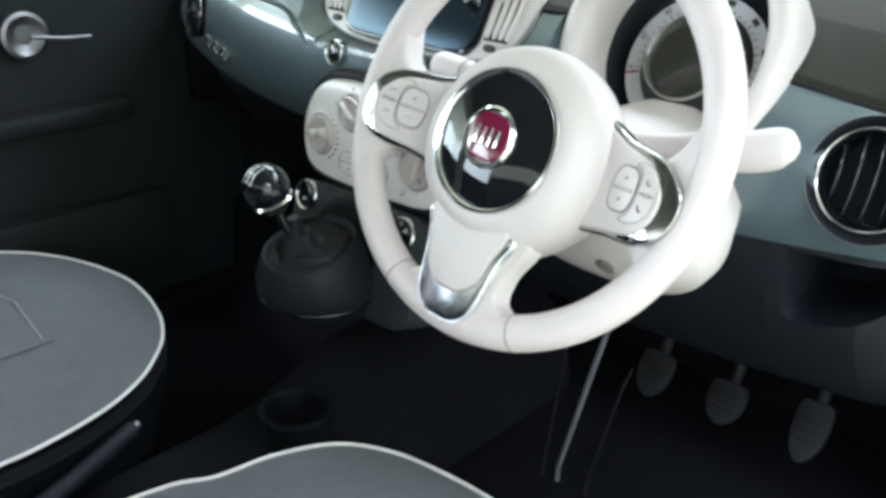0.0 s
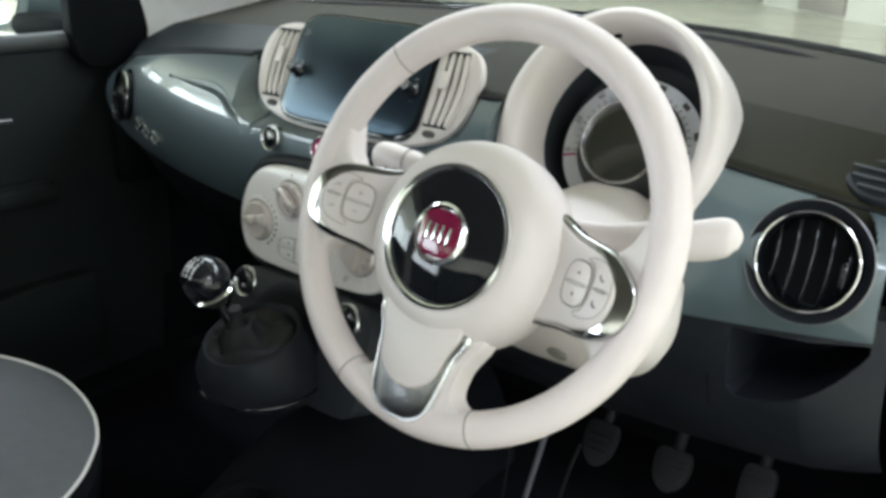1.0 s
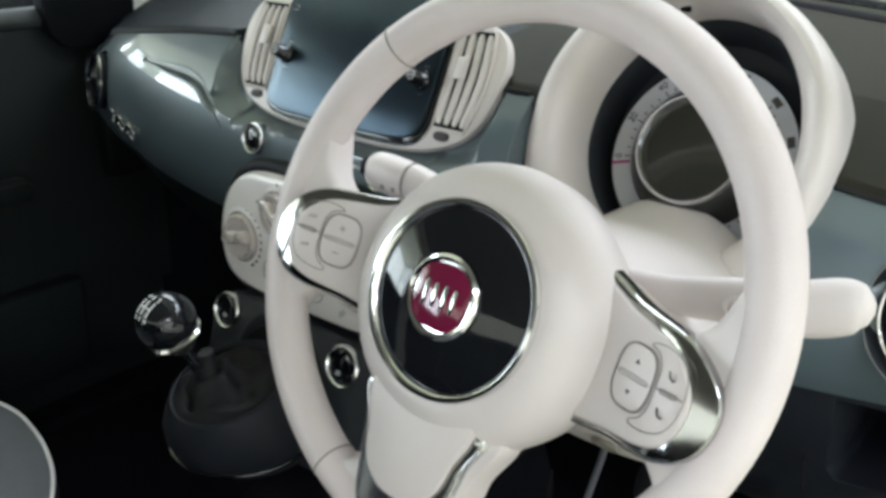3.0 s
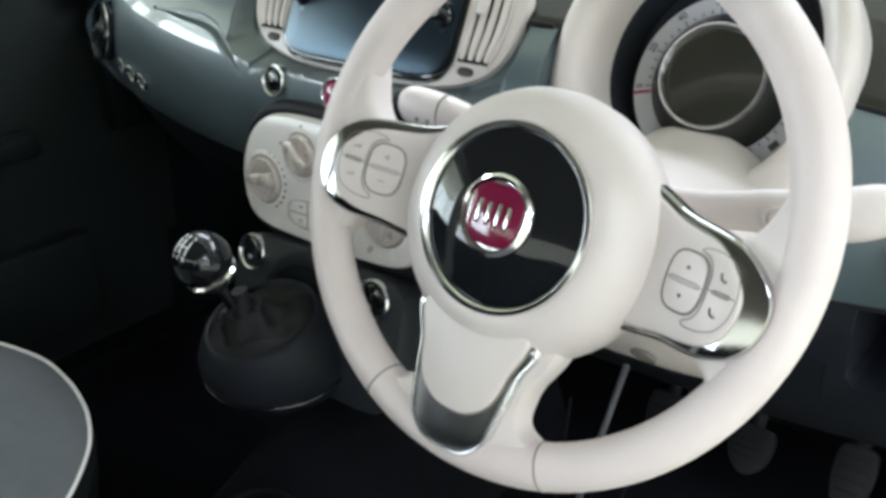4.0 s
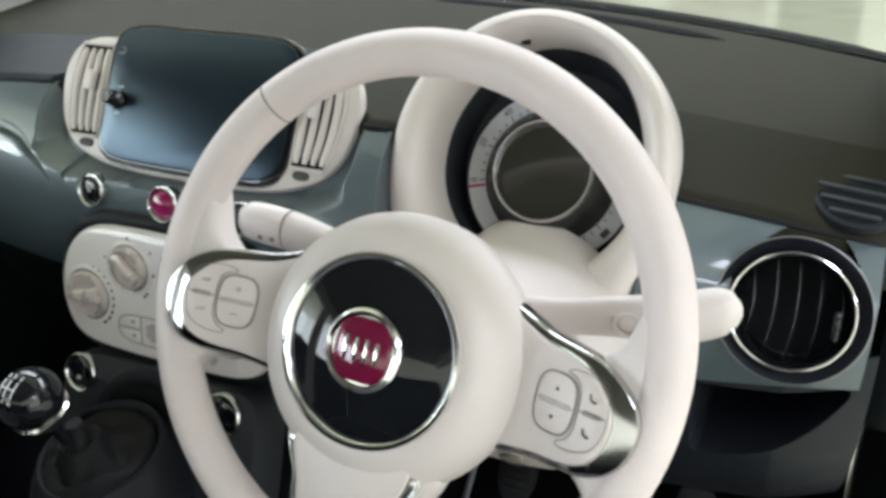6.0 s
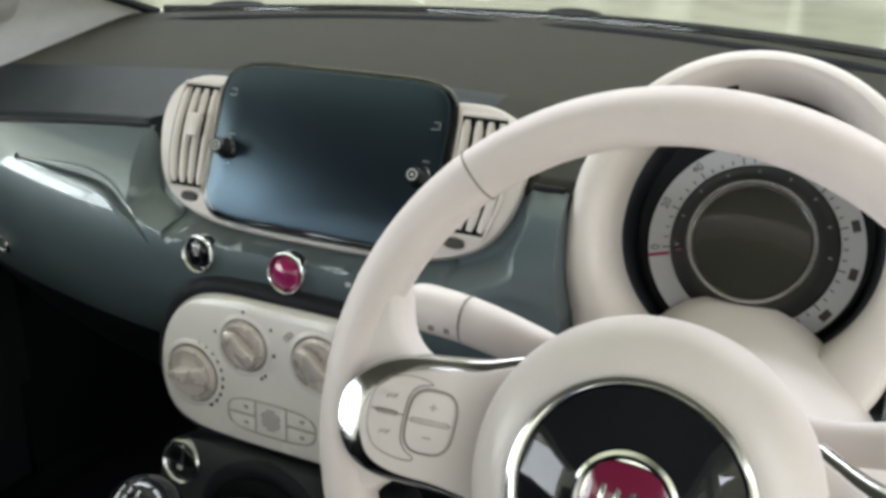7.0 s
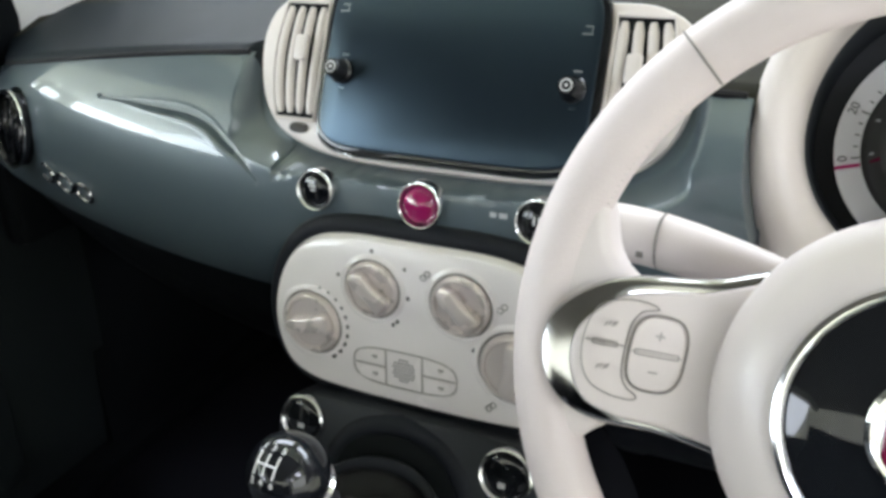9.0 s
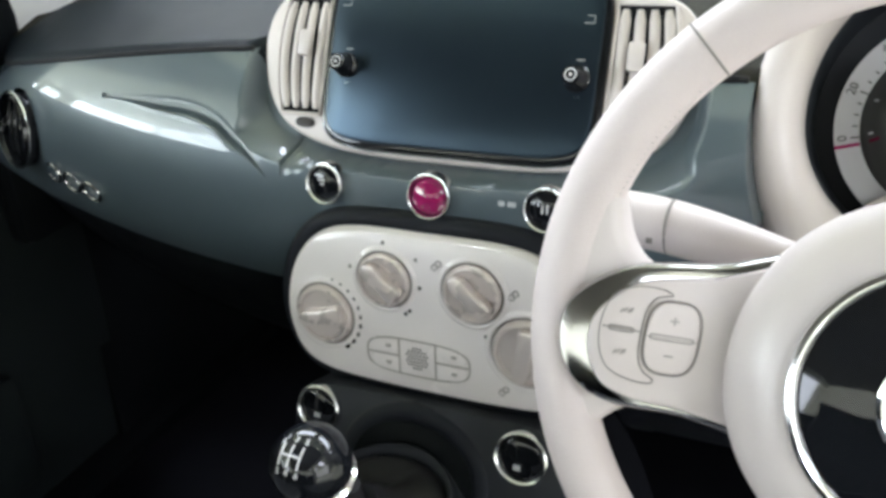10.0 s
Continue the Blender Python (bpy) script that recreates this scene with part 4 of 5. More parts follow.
# ---- steering column with stalks ----
col = thing("steering_column", "ivory steering column shroud with two stalks", "steering column")
loops = []
for y, cx, cz, rx, up, dn in ((0.045, 0.340, 0.882, 0.060, 0.030, 0.036), (0.052, 0.343, 0.878, 0.085, 0.050, 0.052), (0.075, 0.350, 0.871, 0.103, 0.062, 0.071), (0.11, 0.352, 0.863, 0.110, 0.068, 0.086), (0.14, 0.351, 0.860, 0.106, 0.069, 0.085), (0.18, 0.348, 0.858, 0.094, 0.069, 0.074), (0.24, 0.342, 0.856, 0.082, 0.068, 0.056)):
    row = []
    for p in oval(0, 0, 1, 1, 3.0, 56):
        narrow = 1 - 0.37 * max(p.y, 0) ** 1.3
        row.append((cx - 0.012 * max(p.y, 0) + rx * p.x * narrow, y, cz + (up if p.y > 0 else dn) * p.y))
    loops.append(row)
part("shroud", rings(bmesh.new(), loops), IVORY, col, "smooth ivory column shroud")
# a slightly raised disc; the shade of the screw hole is its dark colour
part("screw_cap", moved(merge(ring(0.0088, 0.0010, 0.0006, seg=32, minor=8), lathe([(0.0084, -0.004), (0.0084, 0.0008), (0.006, 0.0014), (0.0001, 0.0012)], 24)), plane_at((0.379, 0.0612, 0.8140), (0, -0.75, -0.66))), GROOVE, col, "shaded round screw recess")


def stalk(points, radii, flat):
    """A tapered lever through the given points."""
    both = catmull([(*p, r) for p, r in zip(points, radii)], 6, False)
    return tube([(v[0], v[1], v[2]) for v in both], [max(v[3], 0.001) for v in both], False, 24, flat, (0, -1, 0.2))


pts = [(0.34, 0.085, 0.918), (0.40, 0.082, 0.924), (0.44, 0.082, 0.932), (0.48, 0.084, 0.939), (0.503, 0.086, 0.9475), (0.512, 0.087, 0.949), (0.516, 0.0875, 0.9495)]
part("stalk", stalk(pts, [0.0115, 0.0120, 0.0140, 0.0165, 0.0155, 0.010, 0.003], 0.62), IVORY, col, "ivory control stalk with rounded paddle end")
part("stalk_mark", moved(merge(ring(0.0068, 0.0011, 0.0, seg=36, minor=8), lathe([(0.004, -0.002), (0.004, 0.0008), (0.0001, 0.0012)], 24)), plane_at((0.449, 0.0725, 0.9325), (0.05, -1, 0.35)) @ Matrix.Diagonal((1.25, 1, 1, 1))), IVORY, col, "raised ring on the stalk")
pts = [(0.30, 0.094, 0.912), (0.25, 0.094, 0.9265), (0.21, 0.094, 0.937), (0.180, 0.094, 0.943), (0.150, 0.094, 0.946), (0.139, 0.094, 0.947), (0.133, 0.094, 0.947)]
lst = part("stalk", stalk(pts, [0.0125, 0.0135, 0.0150, 0.0158, 0.0155, 0.0115, 0.003], 0.8), IVORY, col, "ivory control stalk with end switch")
part("stalk_ring", tube([(0.181 + 0.002 * math.cos(a), 0.094 + 0.0128 * math.cos(a), 0.943 + 0.0160 * math.sin(a)) for a in steps(0, 2 * math.pi, 24)[:-1]], 0.0007, True, 6), GROOVE, lst)
for x in (0.160, 0.171):
    part("mark", box((x, 0.0822, 0.939), (0.004, 0.002, 0.004), 0.0005), GROOVE, lst, "small printed pictogram")
part("end_button", tube([(0.139, 0.094, 0.947), (0.131, 0.094, 0.947)], [0.0085, 0.0075], False, 20), RUBBER, lst, "dark end button")

# ---- instrument cluster ----
TILT = radians(22)
HOOD = plane_at((0.332, 0.210, 0.983), (0, -math.cos(TILT), math.sin(TILT)))
clus = thing("instrument_cluster", "round instrument cluster in an ivory hood", "instrument cluster", HOOD)


def egg(r, top, bottom, square=1.0, n=96, full=1.0):
    """Outline with a round top, fuller on the outer side, and a lower half of its own squareness."""
    out = []
    for i in range(n):
        a = 2 * math.pi * i / n
        c, s = math.cos(a), math.sin(a)
        k = square if s <= 0 else (full if c > 0 else 1.0)
        out.append((r * math.copysign(abs(c) ** k, c), top * s ** k if s > 0 else bottom * s))
    return out


loops = [[(x - off, y, z) for x, y in egg(r, t, b, q, 96, 1 - 0.09 * smooth(-0.015, -0.08, z))] for r, t, b, q, z, off in (
    (0.1048, 0.102, 0.146, 1.12, -0.15, 0.0058), (0.1153, 0.1205, 0.156, 1.05, -0.075, 0.0058), (0.1194, 0.126, 0.158, 0.98, -0.038, 0.0058), (0.1208, 0.1272, 0.158, 0.95, -0.02, 0.0058), (0.1202, 0.1264, 0.156, 0.95, -0.009, 0.0058), (0.1178, 0.125, 0.151, 0.95, -0.002, 0.0058), (0.1136, 0.1224, 0.141, 0.95, 0.002, 0.0056), (0.1074, 0.1188, 0.122, 0.97, 0.003, 0.0051), (0.0997, 0.115, 0.104, 1.0, -0.001, 0.0047), (0.0935, 0.1122, 0.0945, 1.0, -0.009, 0.0045), (0.0915, 0.11, 0.0905, 1.0, -0.018, 0.0045), (0.0908, 0.108, 0.0887, 1.0, -0.03, 0.0045), (0.0903, 0.1055, 0.088, 1.0, -0.062, 0.0045))]
part("hood", rings(bmesh.new(), loops, True, (False, False)), IVORY, clus, "smooth ivory hood with broad front rim")
loops = []
for r, t, b, z, dip in ((0.0904, 0.1052, 0.0882, -0.054, 0.004), (0.0888, 0.1035, 0.0868, -0.056, 0.004), (0.0850, 0.092, 0.0855, -0.089, 0), (0.02, 0.02, 0.02, -0.091, 0)):
    loops.append([(x - 0.0045, y, z - dip * smooth(0.02, 0.075, y)) for x, y in egg(r, t, b)])
part("recess", rings(bmesh.new(), loops, True, (False, True)), RECESS, clus, "dark slate recess")
FACE = HOOD.inverted() @ plane_at((0.331, 0.277, 0.9525), (0, -math.cos(radians(26)), math.sin(radians(26))))


def on_face(bm):
    return moved(bm, FACE)


def annulus(r0, r1, z0, z1, seg=80):
    return lathe([(r0, z0), (r0, z1), (r1, z1), (r1, z0)], seg, caps=(False, False))


dial = part("speed_ring", on_face(annulus(0.0595, 0.0757, 0.0, 0.006)), DIALWHITE, clus, "pale grey speedometer ring")
# the round display stands proud; the rev counter ring slopes up to it
part("rev_ring", on_face(lathe([(0.0600, 0.0), (0.0598, 0.004), (0.0440, 0.0305), (0.0425, 0.031), (0.0420, 0.0)], 80, caps=(False, False))), DIALDARK, clus, "dark sloping rev counter ring")
part("chrome_ring", on_face(lathe([(0.0438, 0.028), (0.0440, 0.0335), (0.0430, 0.0352), (0.0415, 0.0350), (0.0400, 0.0315), (0.0398, 0.024)], 80, caps=(False, False))), CHROME, clus, "thin chrome ring")
part("display", on_face(lathe([(0.0402, 0.022), (0.040, 0.0265), (0.02, 0.0275), (0.0001, 0.0278)], 56)), DISPLAY, clus, "dark switched-off round display")
for i in range(37):
    a = radians(190.7 - 7.1 * i)
    big = i % 4 == 0
    part("tick", on_face(box((0.0625 * math.cos(a), 0.0625 * math.sin(a), 0.0062), (0.0055 if big else 0.003, 0.0010, 0.0006), 0, Matrix.Rotation(a, 4, "Z"))), INK, dial)
for i, text in enumerate(("0", "20", "40")):
    a = radians(190.7 - 28.4 * i)
    m = Matrix.Translation((0.0702 * math.cos(a), 0.0702 * math.sin(a), 0.0064)) @ Matrix.Rotation(a - radians(90), 4, "Z")
    part("numeral", on_face(moved(letters(text, 0.0085), m)), INK, dial, "printed numeral", smooth=False)
for i in range(3, 9):
    m = Matrix.Rotation(radians(190.7 - 28.4 * i) - radians(90), 4, "Z")
    part("numeral_bar", on_face(moved(box((0, 0.0702, 0.0064), (0.0085, 0.0055, 0.0006), 0), m)), INK, dial, "dark printed bar")


def rev_mark(r, a, length, width):
    """A mark printed on the slope of the rev counter ring."""
    m = Matrix.Rotation(a, 4, "Z") @ Matrix.Translation((r, 0, 0.004 + (0.0598 - r) * 1.677 + 0.0003)) @ Matrix.Rotation(math.atan(1.677), 4, "Y")
    return moved(box((0, 0, 0), (length, width, 0.0006), 0), m)


a = radians(195.3)
part("zero_mark", on_face(box((0.0680 * math.cos(a), 0.0680 * math.sin(a), 0.0066), (0.016, 0.0022, 0.0008), 0, Matrix.Rotation(a, 4, "Z"))), REDLENS, dial, "red zero mark")
part("rev_mark", on_face(rev_mark(0.0515, a, 0.011, 0.0020)), RED, clus, "dark red needle end")
for i in range(9):
    a2 = radians(190 - 24 * i)
    part("rev_tick", on_face(rev_mark(0.0530, a2, 0.0045, 0.0012)), DIALWHITE, clus)
part("button_pin", box((-0.030, 0.1035, -0.030), (0.008, 0.005, 0.006), 0.0015), BLACK, clus)

# ---- gear lever ----
gear = thing("gear_lever", "gear lever with glossy black ball knob and chrome collar", "gear lever")
def rim_z(y):
    """Height of the slanting cup rim."""
    return 0.7195 + 0.30 * (y - 0.041)


loops = []
for cx, cy, z, r, k in ((-0.010, 0.085, 0.628, 0.048, 0), (-0.010, 0.068, 0.634, 0.060, 0), (-0.010, 0.058, 0.648, 0.0690, 0), (-0.010, 0.054, 0.664, 0.0710, 0.05), (-0.009, 0.050, 0.682, 0.0695, 0.3), (-0.006, 0.044, 0.702, 0.0630, 0.7), (-0.005, 0.042, 0.7130, 0.0585, 0.95), (-0.005, 0.041, 0.7180, 0.0565, 1), (-0.005, 0.041, 0.7195, 0.0545, 1), (-0.005, 0.041, 0.7180, 0.0520, 1), (-0.005, 0.041, 0.706, 0.050, 1)):
    loops.append([(cx + r * math.cos(a), cy + r * math.sin(a), z + k * 0.30 * r * math.sin(a)) for a in steps(0, 2 * math.pi, 64)[:-1]])
part("console_cup", rings(bmesh.new(), loops), KNEE, gear, "dark plastic cup round the gaiter")
part("base_ring", tube([(-0.010 + 0.0705 * math.cos(a), 0.057 + 0.0705 * math.sin(a), 0.651) for a in steps(0, 2 * math.pi, 64)[:-1]], 0.0016, True, 8), GLOSS, gear, "fine glossy base ring")
loops = []
for r, lift, fold in ((0.0515, -0.006, 0.0), (0.047, -0.001, 0.3), (0.041, 0.001, 0.7), (0.034, -0.001, 1.0), (0.027, 0.003, 1.0), (0.022, 0.011, 0.8), (0.0185, 0.019, 0.5), (0.0165, 0.0215, 0.2), (0.0140, 0.0205, 0.1), (0.0120, 0.017, 0.0), (0.0105, 0.020, 0.0), (0.0085, 0.030, 0.0), (0.0070, 0.040, 0.0)):
    k = smooth(0.05, 0.01, r)
    cx, cy = -0.005 - 0.007 * k, 0.041 - 0.017 * k
    loops.append([(cx + r * (1 + 0.10 * fold * math.sin(5 * t + 60 * r)) * math.cos(t), cy + r * (1 + 0.10 * fold * math.sin(5 * t + 60 * r)) * math.sin(t), rim_z(cy + 0.8 * r * math.sin(t)) + lift + 0.0032 * fold * math.sin(4 * t + 130 * r)) for t in steps(0, 2 * math.pi, 64)[:-1]])
part("gaiter", rings(bmesh.new(), loops), BOOT, gear, "creased black leather gaiter")
BALL = Vector((-0.016, -0.0095, 0.7985))
axis = (BALL - Vector((-0.012, 0.014, 0.742))).normalized()
part("stem", tube([(-0.012, 0.014, 0.742), tuple(BALL - axis * 0.022)], 0.0055, False, 16), GLOSS, gear, "dark metal lever stem")
LM = plane_at(BALL, axis, (0, 1, 0))
part("collar", moved(lathe([(0.008, -0.034), (0.013, -0.032), (0.0145, -0.028), (0.0215, -0.0225), (0.0240, -0.0185), (0.0245, -0.0165), (0.0225, -0.0145), (0.015, -0.02)], 40), LM), CHROME, gear, "flared chrome collar")
knob = part("knob", moved(lathe([(max(0.0265 * math.sin(t), 1e-4), -0.0265 * math.cos(t)) for t in steps(0.02, math.pi - 0.02, 32)], 48), LM), GLOSS, gear, "glossy black ball knob")
PAT = plane_at(BALL, (-0.05, -0.667, 0.737), (0.05, 0.7, 0.7))


def on_ball(x, y):
    return (x, y, math.sqrt(max(0.0267 ** 2 - x * x - y * y, 1e-8)))


for path in ([(-0.007, 0.007), (-0.007, -0.007)], [(0.0, 0.007), (0.0, -0.007)], [(0.007, 0.007), (0.007, -0.007)], [(-0.007, 0), (0.007, 0)]):
    (x0, y0), (x1, y1) = path
    part("shift_line", moved(tube([on_ball(x0 + (x1 - x0) * k, y0 + (y1 - y0) * k) for k in steps(0, 1, 6)], 0.0006, False, 6), PAT), WHITEINK, knob, "white engraved shift line")
for text, x, y in (("1", -0.007, 0.0105), ("3", 0.0, 0.0105), ("5", 0.007, 0.0105), ("2", -0.007, -0.0105), ("4", 0.0, -0.0105), ("6", 0.007, -0.0105)):
    p = Vector(on_ball(x, y))
    part("numeral", moved(letters(text, 0.0055), PAT @ plane_at(p, p, (0, 1, 0.0))), WHITEINK, knob, "white engraved numeral", smooth=False)

# ---- tunnel, floor and footwell ----
single("tunnel", sheet(lambda x, y: (x, y, 0.50 - 0.14 * (abs(x + 0.005) / 0.12) ** 3 + 0.06 * smooth(-0.05, 0.15, y)), steps(-0.125, 0.115, 16), steps(-1.1, 0.45, 24), 0.03), CARPET, "black carpeted centre tunnel between the seats", "centre console", kind="structure")
cup = thing("cup_holder", "black cup holder in the centre tunnel", "cup holder", Matrix.Translation((0.035, -0.02, 0.535)))
part("rim", ring(0.040, 0.004, 0.0, minor=8), BLACK, cup)
part("well", lathe([(0.039, 0.0), (0.037, -0.05), (0.0001, -0.05)], 32, caps=(False, True)), BLACK, cup)
brake = thing("handbrake", "grey handbrake lever between the seats", "handbrake")
part("lever", tube([(0.005, -0.36, 0.525), (-0.01, -0.27, 0.545), (-0.028, -0.190, 0.561)], [0.012, 0.010, 0.009], False, 14), KNEE, brake)
part("button", tube([(-0.028, -0.190, 0.561), (-0.030, -0.183, 0.563)], 0.0045, False, 12), STEEL, brake, "steel release button")
single("floor_carpet", box((0, -0.45, 0.325), (1.30, 2.4, 0.03), 0.004), CARPET, "black carpeted car floor", "carpet", kind="structure")
single("firewall", box((0, 0.74, 0.66), (1.30, 0.03, 0.68), 0.004), CARPET, "black footwell bulkhead", "bulkhead", kind="structure")


def pedal(x, z, w, h, label, group="foot pedals"):
    ob = thing("pedal", label, "pedal", Matrix.Translation((x, 0.45, z)), group)
    m = Matrix.Rotation(radians(60), 4, "X")
    pad = part("pad", moved(plate(catmull([(-w * 0.42, h * 0.5), (0, h * 0.54), (w * 0.42, h * 0.5), (w * 0.5, h * 0.1), (w * 0.36, -h * 0.32), (0, -h * 0.54), (-w * 0.36, -h * 0.32), (-w * 0.5, h * 0.1)], 5), -0.006, 0.006, 0.003), m), RUBBER, ob, "ribbed rubber pad")
    for k in (-1, 0, 1, 2):
        part("rib", moved(box((0, k * h / 6, 0.007), (w * 0.64, 0.005, 0.004), 0.001), m), RUBBER, pad)
    part("arm", tube([(0, 0.012, 0.004), (0.0, 0.05, 0.08), (0.0, 0.10, 0.18), (0.0, 0.283, 0.26)], 0.008, False, 10), RUBBER, ob, "dark pedal arm")


pedal(0.253, 0.478, 0.050, 0.060, "black clutch pedal in the footwell")
pedal(0.361, 0.480, 0.052, 0.055, "black brake pedal in the footwell")
pedal(0.474, 0.490, 0.045, 0.075, "black accelerator pedal in the footwell")
shaft = thing("steering_shaft", "thin grey steering shaft below the dashboard", "shaft")
part("rod", tube([(0.275, 0.30, 0.70), (0.262, 0.30, 0.64), (0.205, 0.30, 0.37), (0.200, 0.31, 0.338)], 0.0038, False, 12), ROD, shaft)
part("rod", tube([(0.199, 0.30, 0.57), (0.194, 0.30, 0.50), (0.183, 0.30, 0.383), (0.179, 0.30, 0.338)], 0.0014, False, 8), RUBBER, shaft, "thin dark cable")
part("rod", tube([(0.296, 0.30, 0.57), (0.285, 0.30, 0.53), (0.252, 0.30, 0.37), (0.247, 0.31, 0.338)], 0.0020, False, 8), RUBBER, shaft, "thin dark cable")


# ---- seats ----
def seat(label, cx, half, piping_label="white piping"):
    ob = thing("car_seat", label, "car seat", Matrix.Translation((cx, -0.05, -0.016)), "front seats")
    o = catmull(half + [(-x, y) for x, y in half[-2:0:-1]], 8)
    loops = []
    for inset, z in ((0.03, 0.36), (0.014, 0.46), (0.0, 0.55), (-0.003, 0.575), (0.006, 0.586)):
        loops.append([(p.x, p.y, z) for p in shrink(o, inset)])
    part("base", rings(bmesh.new(), loops, True, (True, True)), BLACK, ob, "dark seat side cover")
    loops = []
    c = Vector((0.0, -0.22))
    for f in (1.0, 0.97, 0.9, 0.78, 0.62, 0.45, 0.28, 0.12, 0.02):
        row = []
        for p in shrink(o, -0.001):
            q = c + (p - c) * f
            lift = 0.022 * (1 - f * f) ** 0.7 - 0.005 * math.exp(-((abs(q.x) - 0.115) / 0.014) ** 2) * smooth(0.1, 0.4, 1 - f)
            row.append((q.x, q.y, 0.598 + lift))
        loops.append(row)
    part("cushion", rings(bmesh.new(), loops, True, (True, True)), FABRIC, ob, "grey cloth seat cushion")
    part("piping", tube([(p.x, p.y, 0.600) for p in shrink(o, 0.0)], 0.0021, True, 8), PIPING, ob, piping_label)
    for k in (-0.115, 0.115):
        part("stitch_line", tube([(k, y, 0.6145) for y in steps(-0.40, -0.14, 8)], 0.0012, False, 6), SILL, ob)
    part("cross_seam", tube([(x, -0.135 - 0.15 * abs(x), 0.6192 - 0.025 * abs(x)) for x in steps(-0.11, 0.11, 10)], 0.0018, False, 6), GROOVE, ob)
    for k in (-1, 1):
        part("rail", box((k * 0.17, -0.20, 0.35), (0.03, 0.46, 0.02), 0.004), STEEL, ob, "steel seat rail")


seat("grey cloth passenger seat cushion with white piping", -0.315, [(0.0, 0.020), (0.058, 0.013), (0.10, 0.002), (0.136, -0.012), (0.178, -0.037), (0.212, -0.069), (0.236, -0.098), (0.258, -0.137), (0.270, -0.172), (0.280, -0.22), (0.283, -0.28), (0.27, -0.42), (0.23, -0.47), (0.0, -0.48)])
seat("grey cloth driver seat cushion with white piping", 0.345, [(0.0, 0.024), (0.060, 0.021), (0.122, 0.009), (0.173, -0.022), (0.203, -0.078), (0.216, -0.140), (0.236, -0.180), (0.248, -0.26), (0.244, -0.40), (0.21, -0.47), (0.0, -0.48)])


# ---- car shell ----
def slab(name, corners, off, material, label, category, kind="structure"):
    """A four-cornered panel with thickness off."""
    off = Vector(off)
    bm = rings(bmesh.new(), [[tuple(Vector(c)) for c in corners], [tuple(Vector(c) + off) for c in corners]])
    return single(name, bm, material, label, category, kind=kind, smooth=False)


# roof lining follows a shallow dome
single("roof", sheet(lambda x, y: (x, y, 1.415 - 0.10 * x * x - 0.05 * max(0, y + 0.3) ** 2 * 4), steps(-0.60, 0.60, 16), steps(-1.75, -0.02, 20), 0.03, (0, 0, 1)), LINER, "dark fabric roof lining", "roof lining", kind="structure")


def screen_pt(u, v):
    x = u * (0.53 - 0.047 * (1 - min(v / 0.22, 1)) ** 2 if u < 0 else 0.60)
    y0, z0 = front_y(x) + 0.012, 1.036
    y1, z1 = -0.02 - 0.10 * x * x, 1.37 - 0.06 * x * x
    return Vector((x, y0 + (y1 - y0) * v, z0 + (z1 - z0) * v + 0.020 * math.sin(math.pi * v)))


wind = thing("windscreen", "curved clear windscreen above the dashboard", "windscreen", kind="structure")
g = part("pane", sheet(lambda u, v: screen_pt(u, v), steps(-1, 1, 30), steps(0, 1, 16), 0.004, (0, 0.5, 1)), GLASS, wind)
g.visible_shadow = False
part("gasket", tube([tuple(screen_pt(u, 0.0) + Vector((0, 0.012, 0.001))) for u in steps(-1, 1, 30)], [0.009, 0.008] + [0.007] * 29, False, 8, 0.8), RUBBER, wind, "black rubber lower edge")
for s in (-1, 1):
    part("gasket", tube([tuple(screen_pt(s, v)) for v in steps(0, 1, 14)], 0.006, False, 8), RUBBER, wind, "black rubber side edge")
single("cowl", sheet(lambda x, s: (x, front_y(x) + 0.016 + (0.012 + 0.077 * smooth(-0.49, -0.38, x)) * s, 1.026 + 0.004 * s - 0.045 * max(0, s - 0.6) ** 1.5), steps(-0.500, 0.60, 30), steps(0, 1, 8), 0.012), RUBBER, "black plastic cowl strip below the windscreen", "cowl", kind="structure")
for x0, x1, lump in ((-0.46, -0.20, -0.417), (-0.18, 0.60, 0.03)):
    w = thing("wiper", "black wiper arm resting along the windscreen base", "wiper", group="wipers")
    xx = steps(x0, x1, 18)
    pts = [(x, front_y(x) + 0.060, 1.0325 + 0.001 * math.sin(6 * x)) for x in xx]
    part("blade", tube(pts, [0.003] + [0.0055] * 17 + [0.003], False, 8), RUBBER, w)
    part("arm_cap", moved(plate(oval(0, 0, 0.038, 0.014, 2.6, 32), -0.010, 0.008, 0.006, 0.003), Matrix.Translation((lump, front_y(lump) + 0.052, 1.0345)) @ Matrix.Rotation(-1.5 * lump, 4, "Z")), RUBBER, w, "black arm pivot cap")


# painted bonnet ahead of the windscreen
single("bonnet", sheet(lambda x, y: (x, y, 0.985 - 0.30 * max(0, y - 0.75) ** 1.6 - 0.16 * abs(x) ** 2.2), steps(-0.68, 0.68, 24), steps(0.79, 1.55, 16), 0.02), PAINT, "glossy grey painted bonnet", "bonnet", kind="structure")

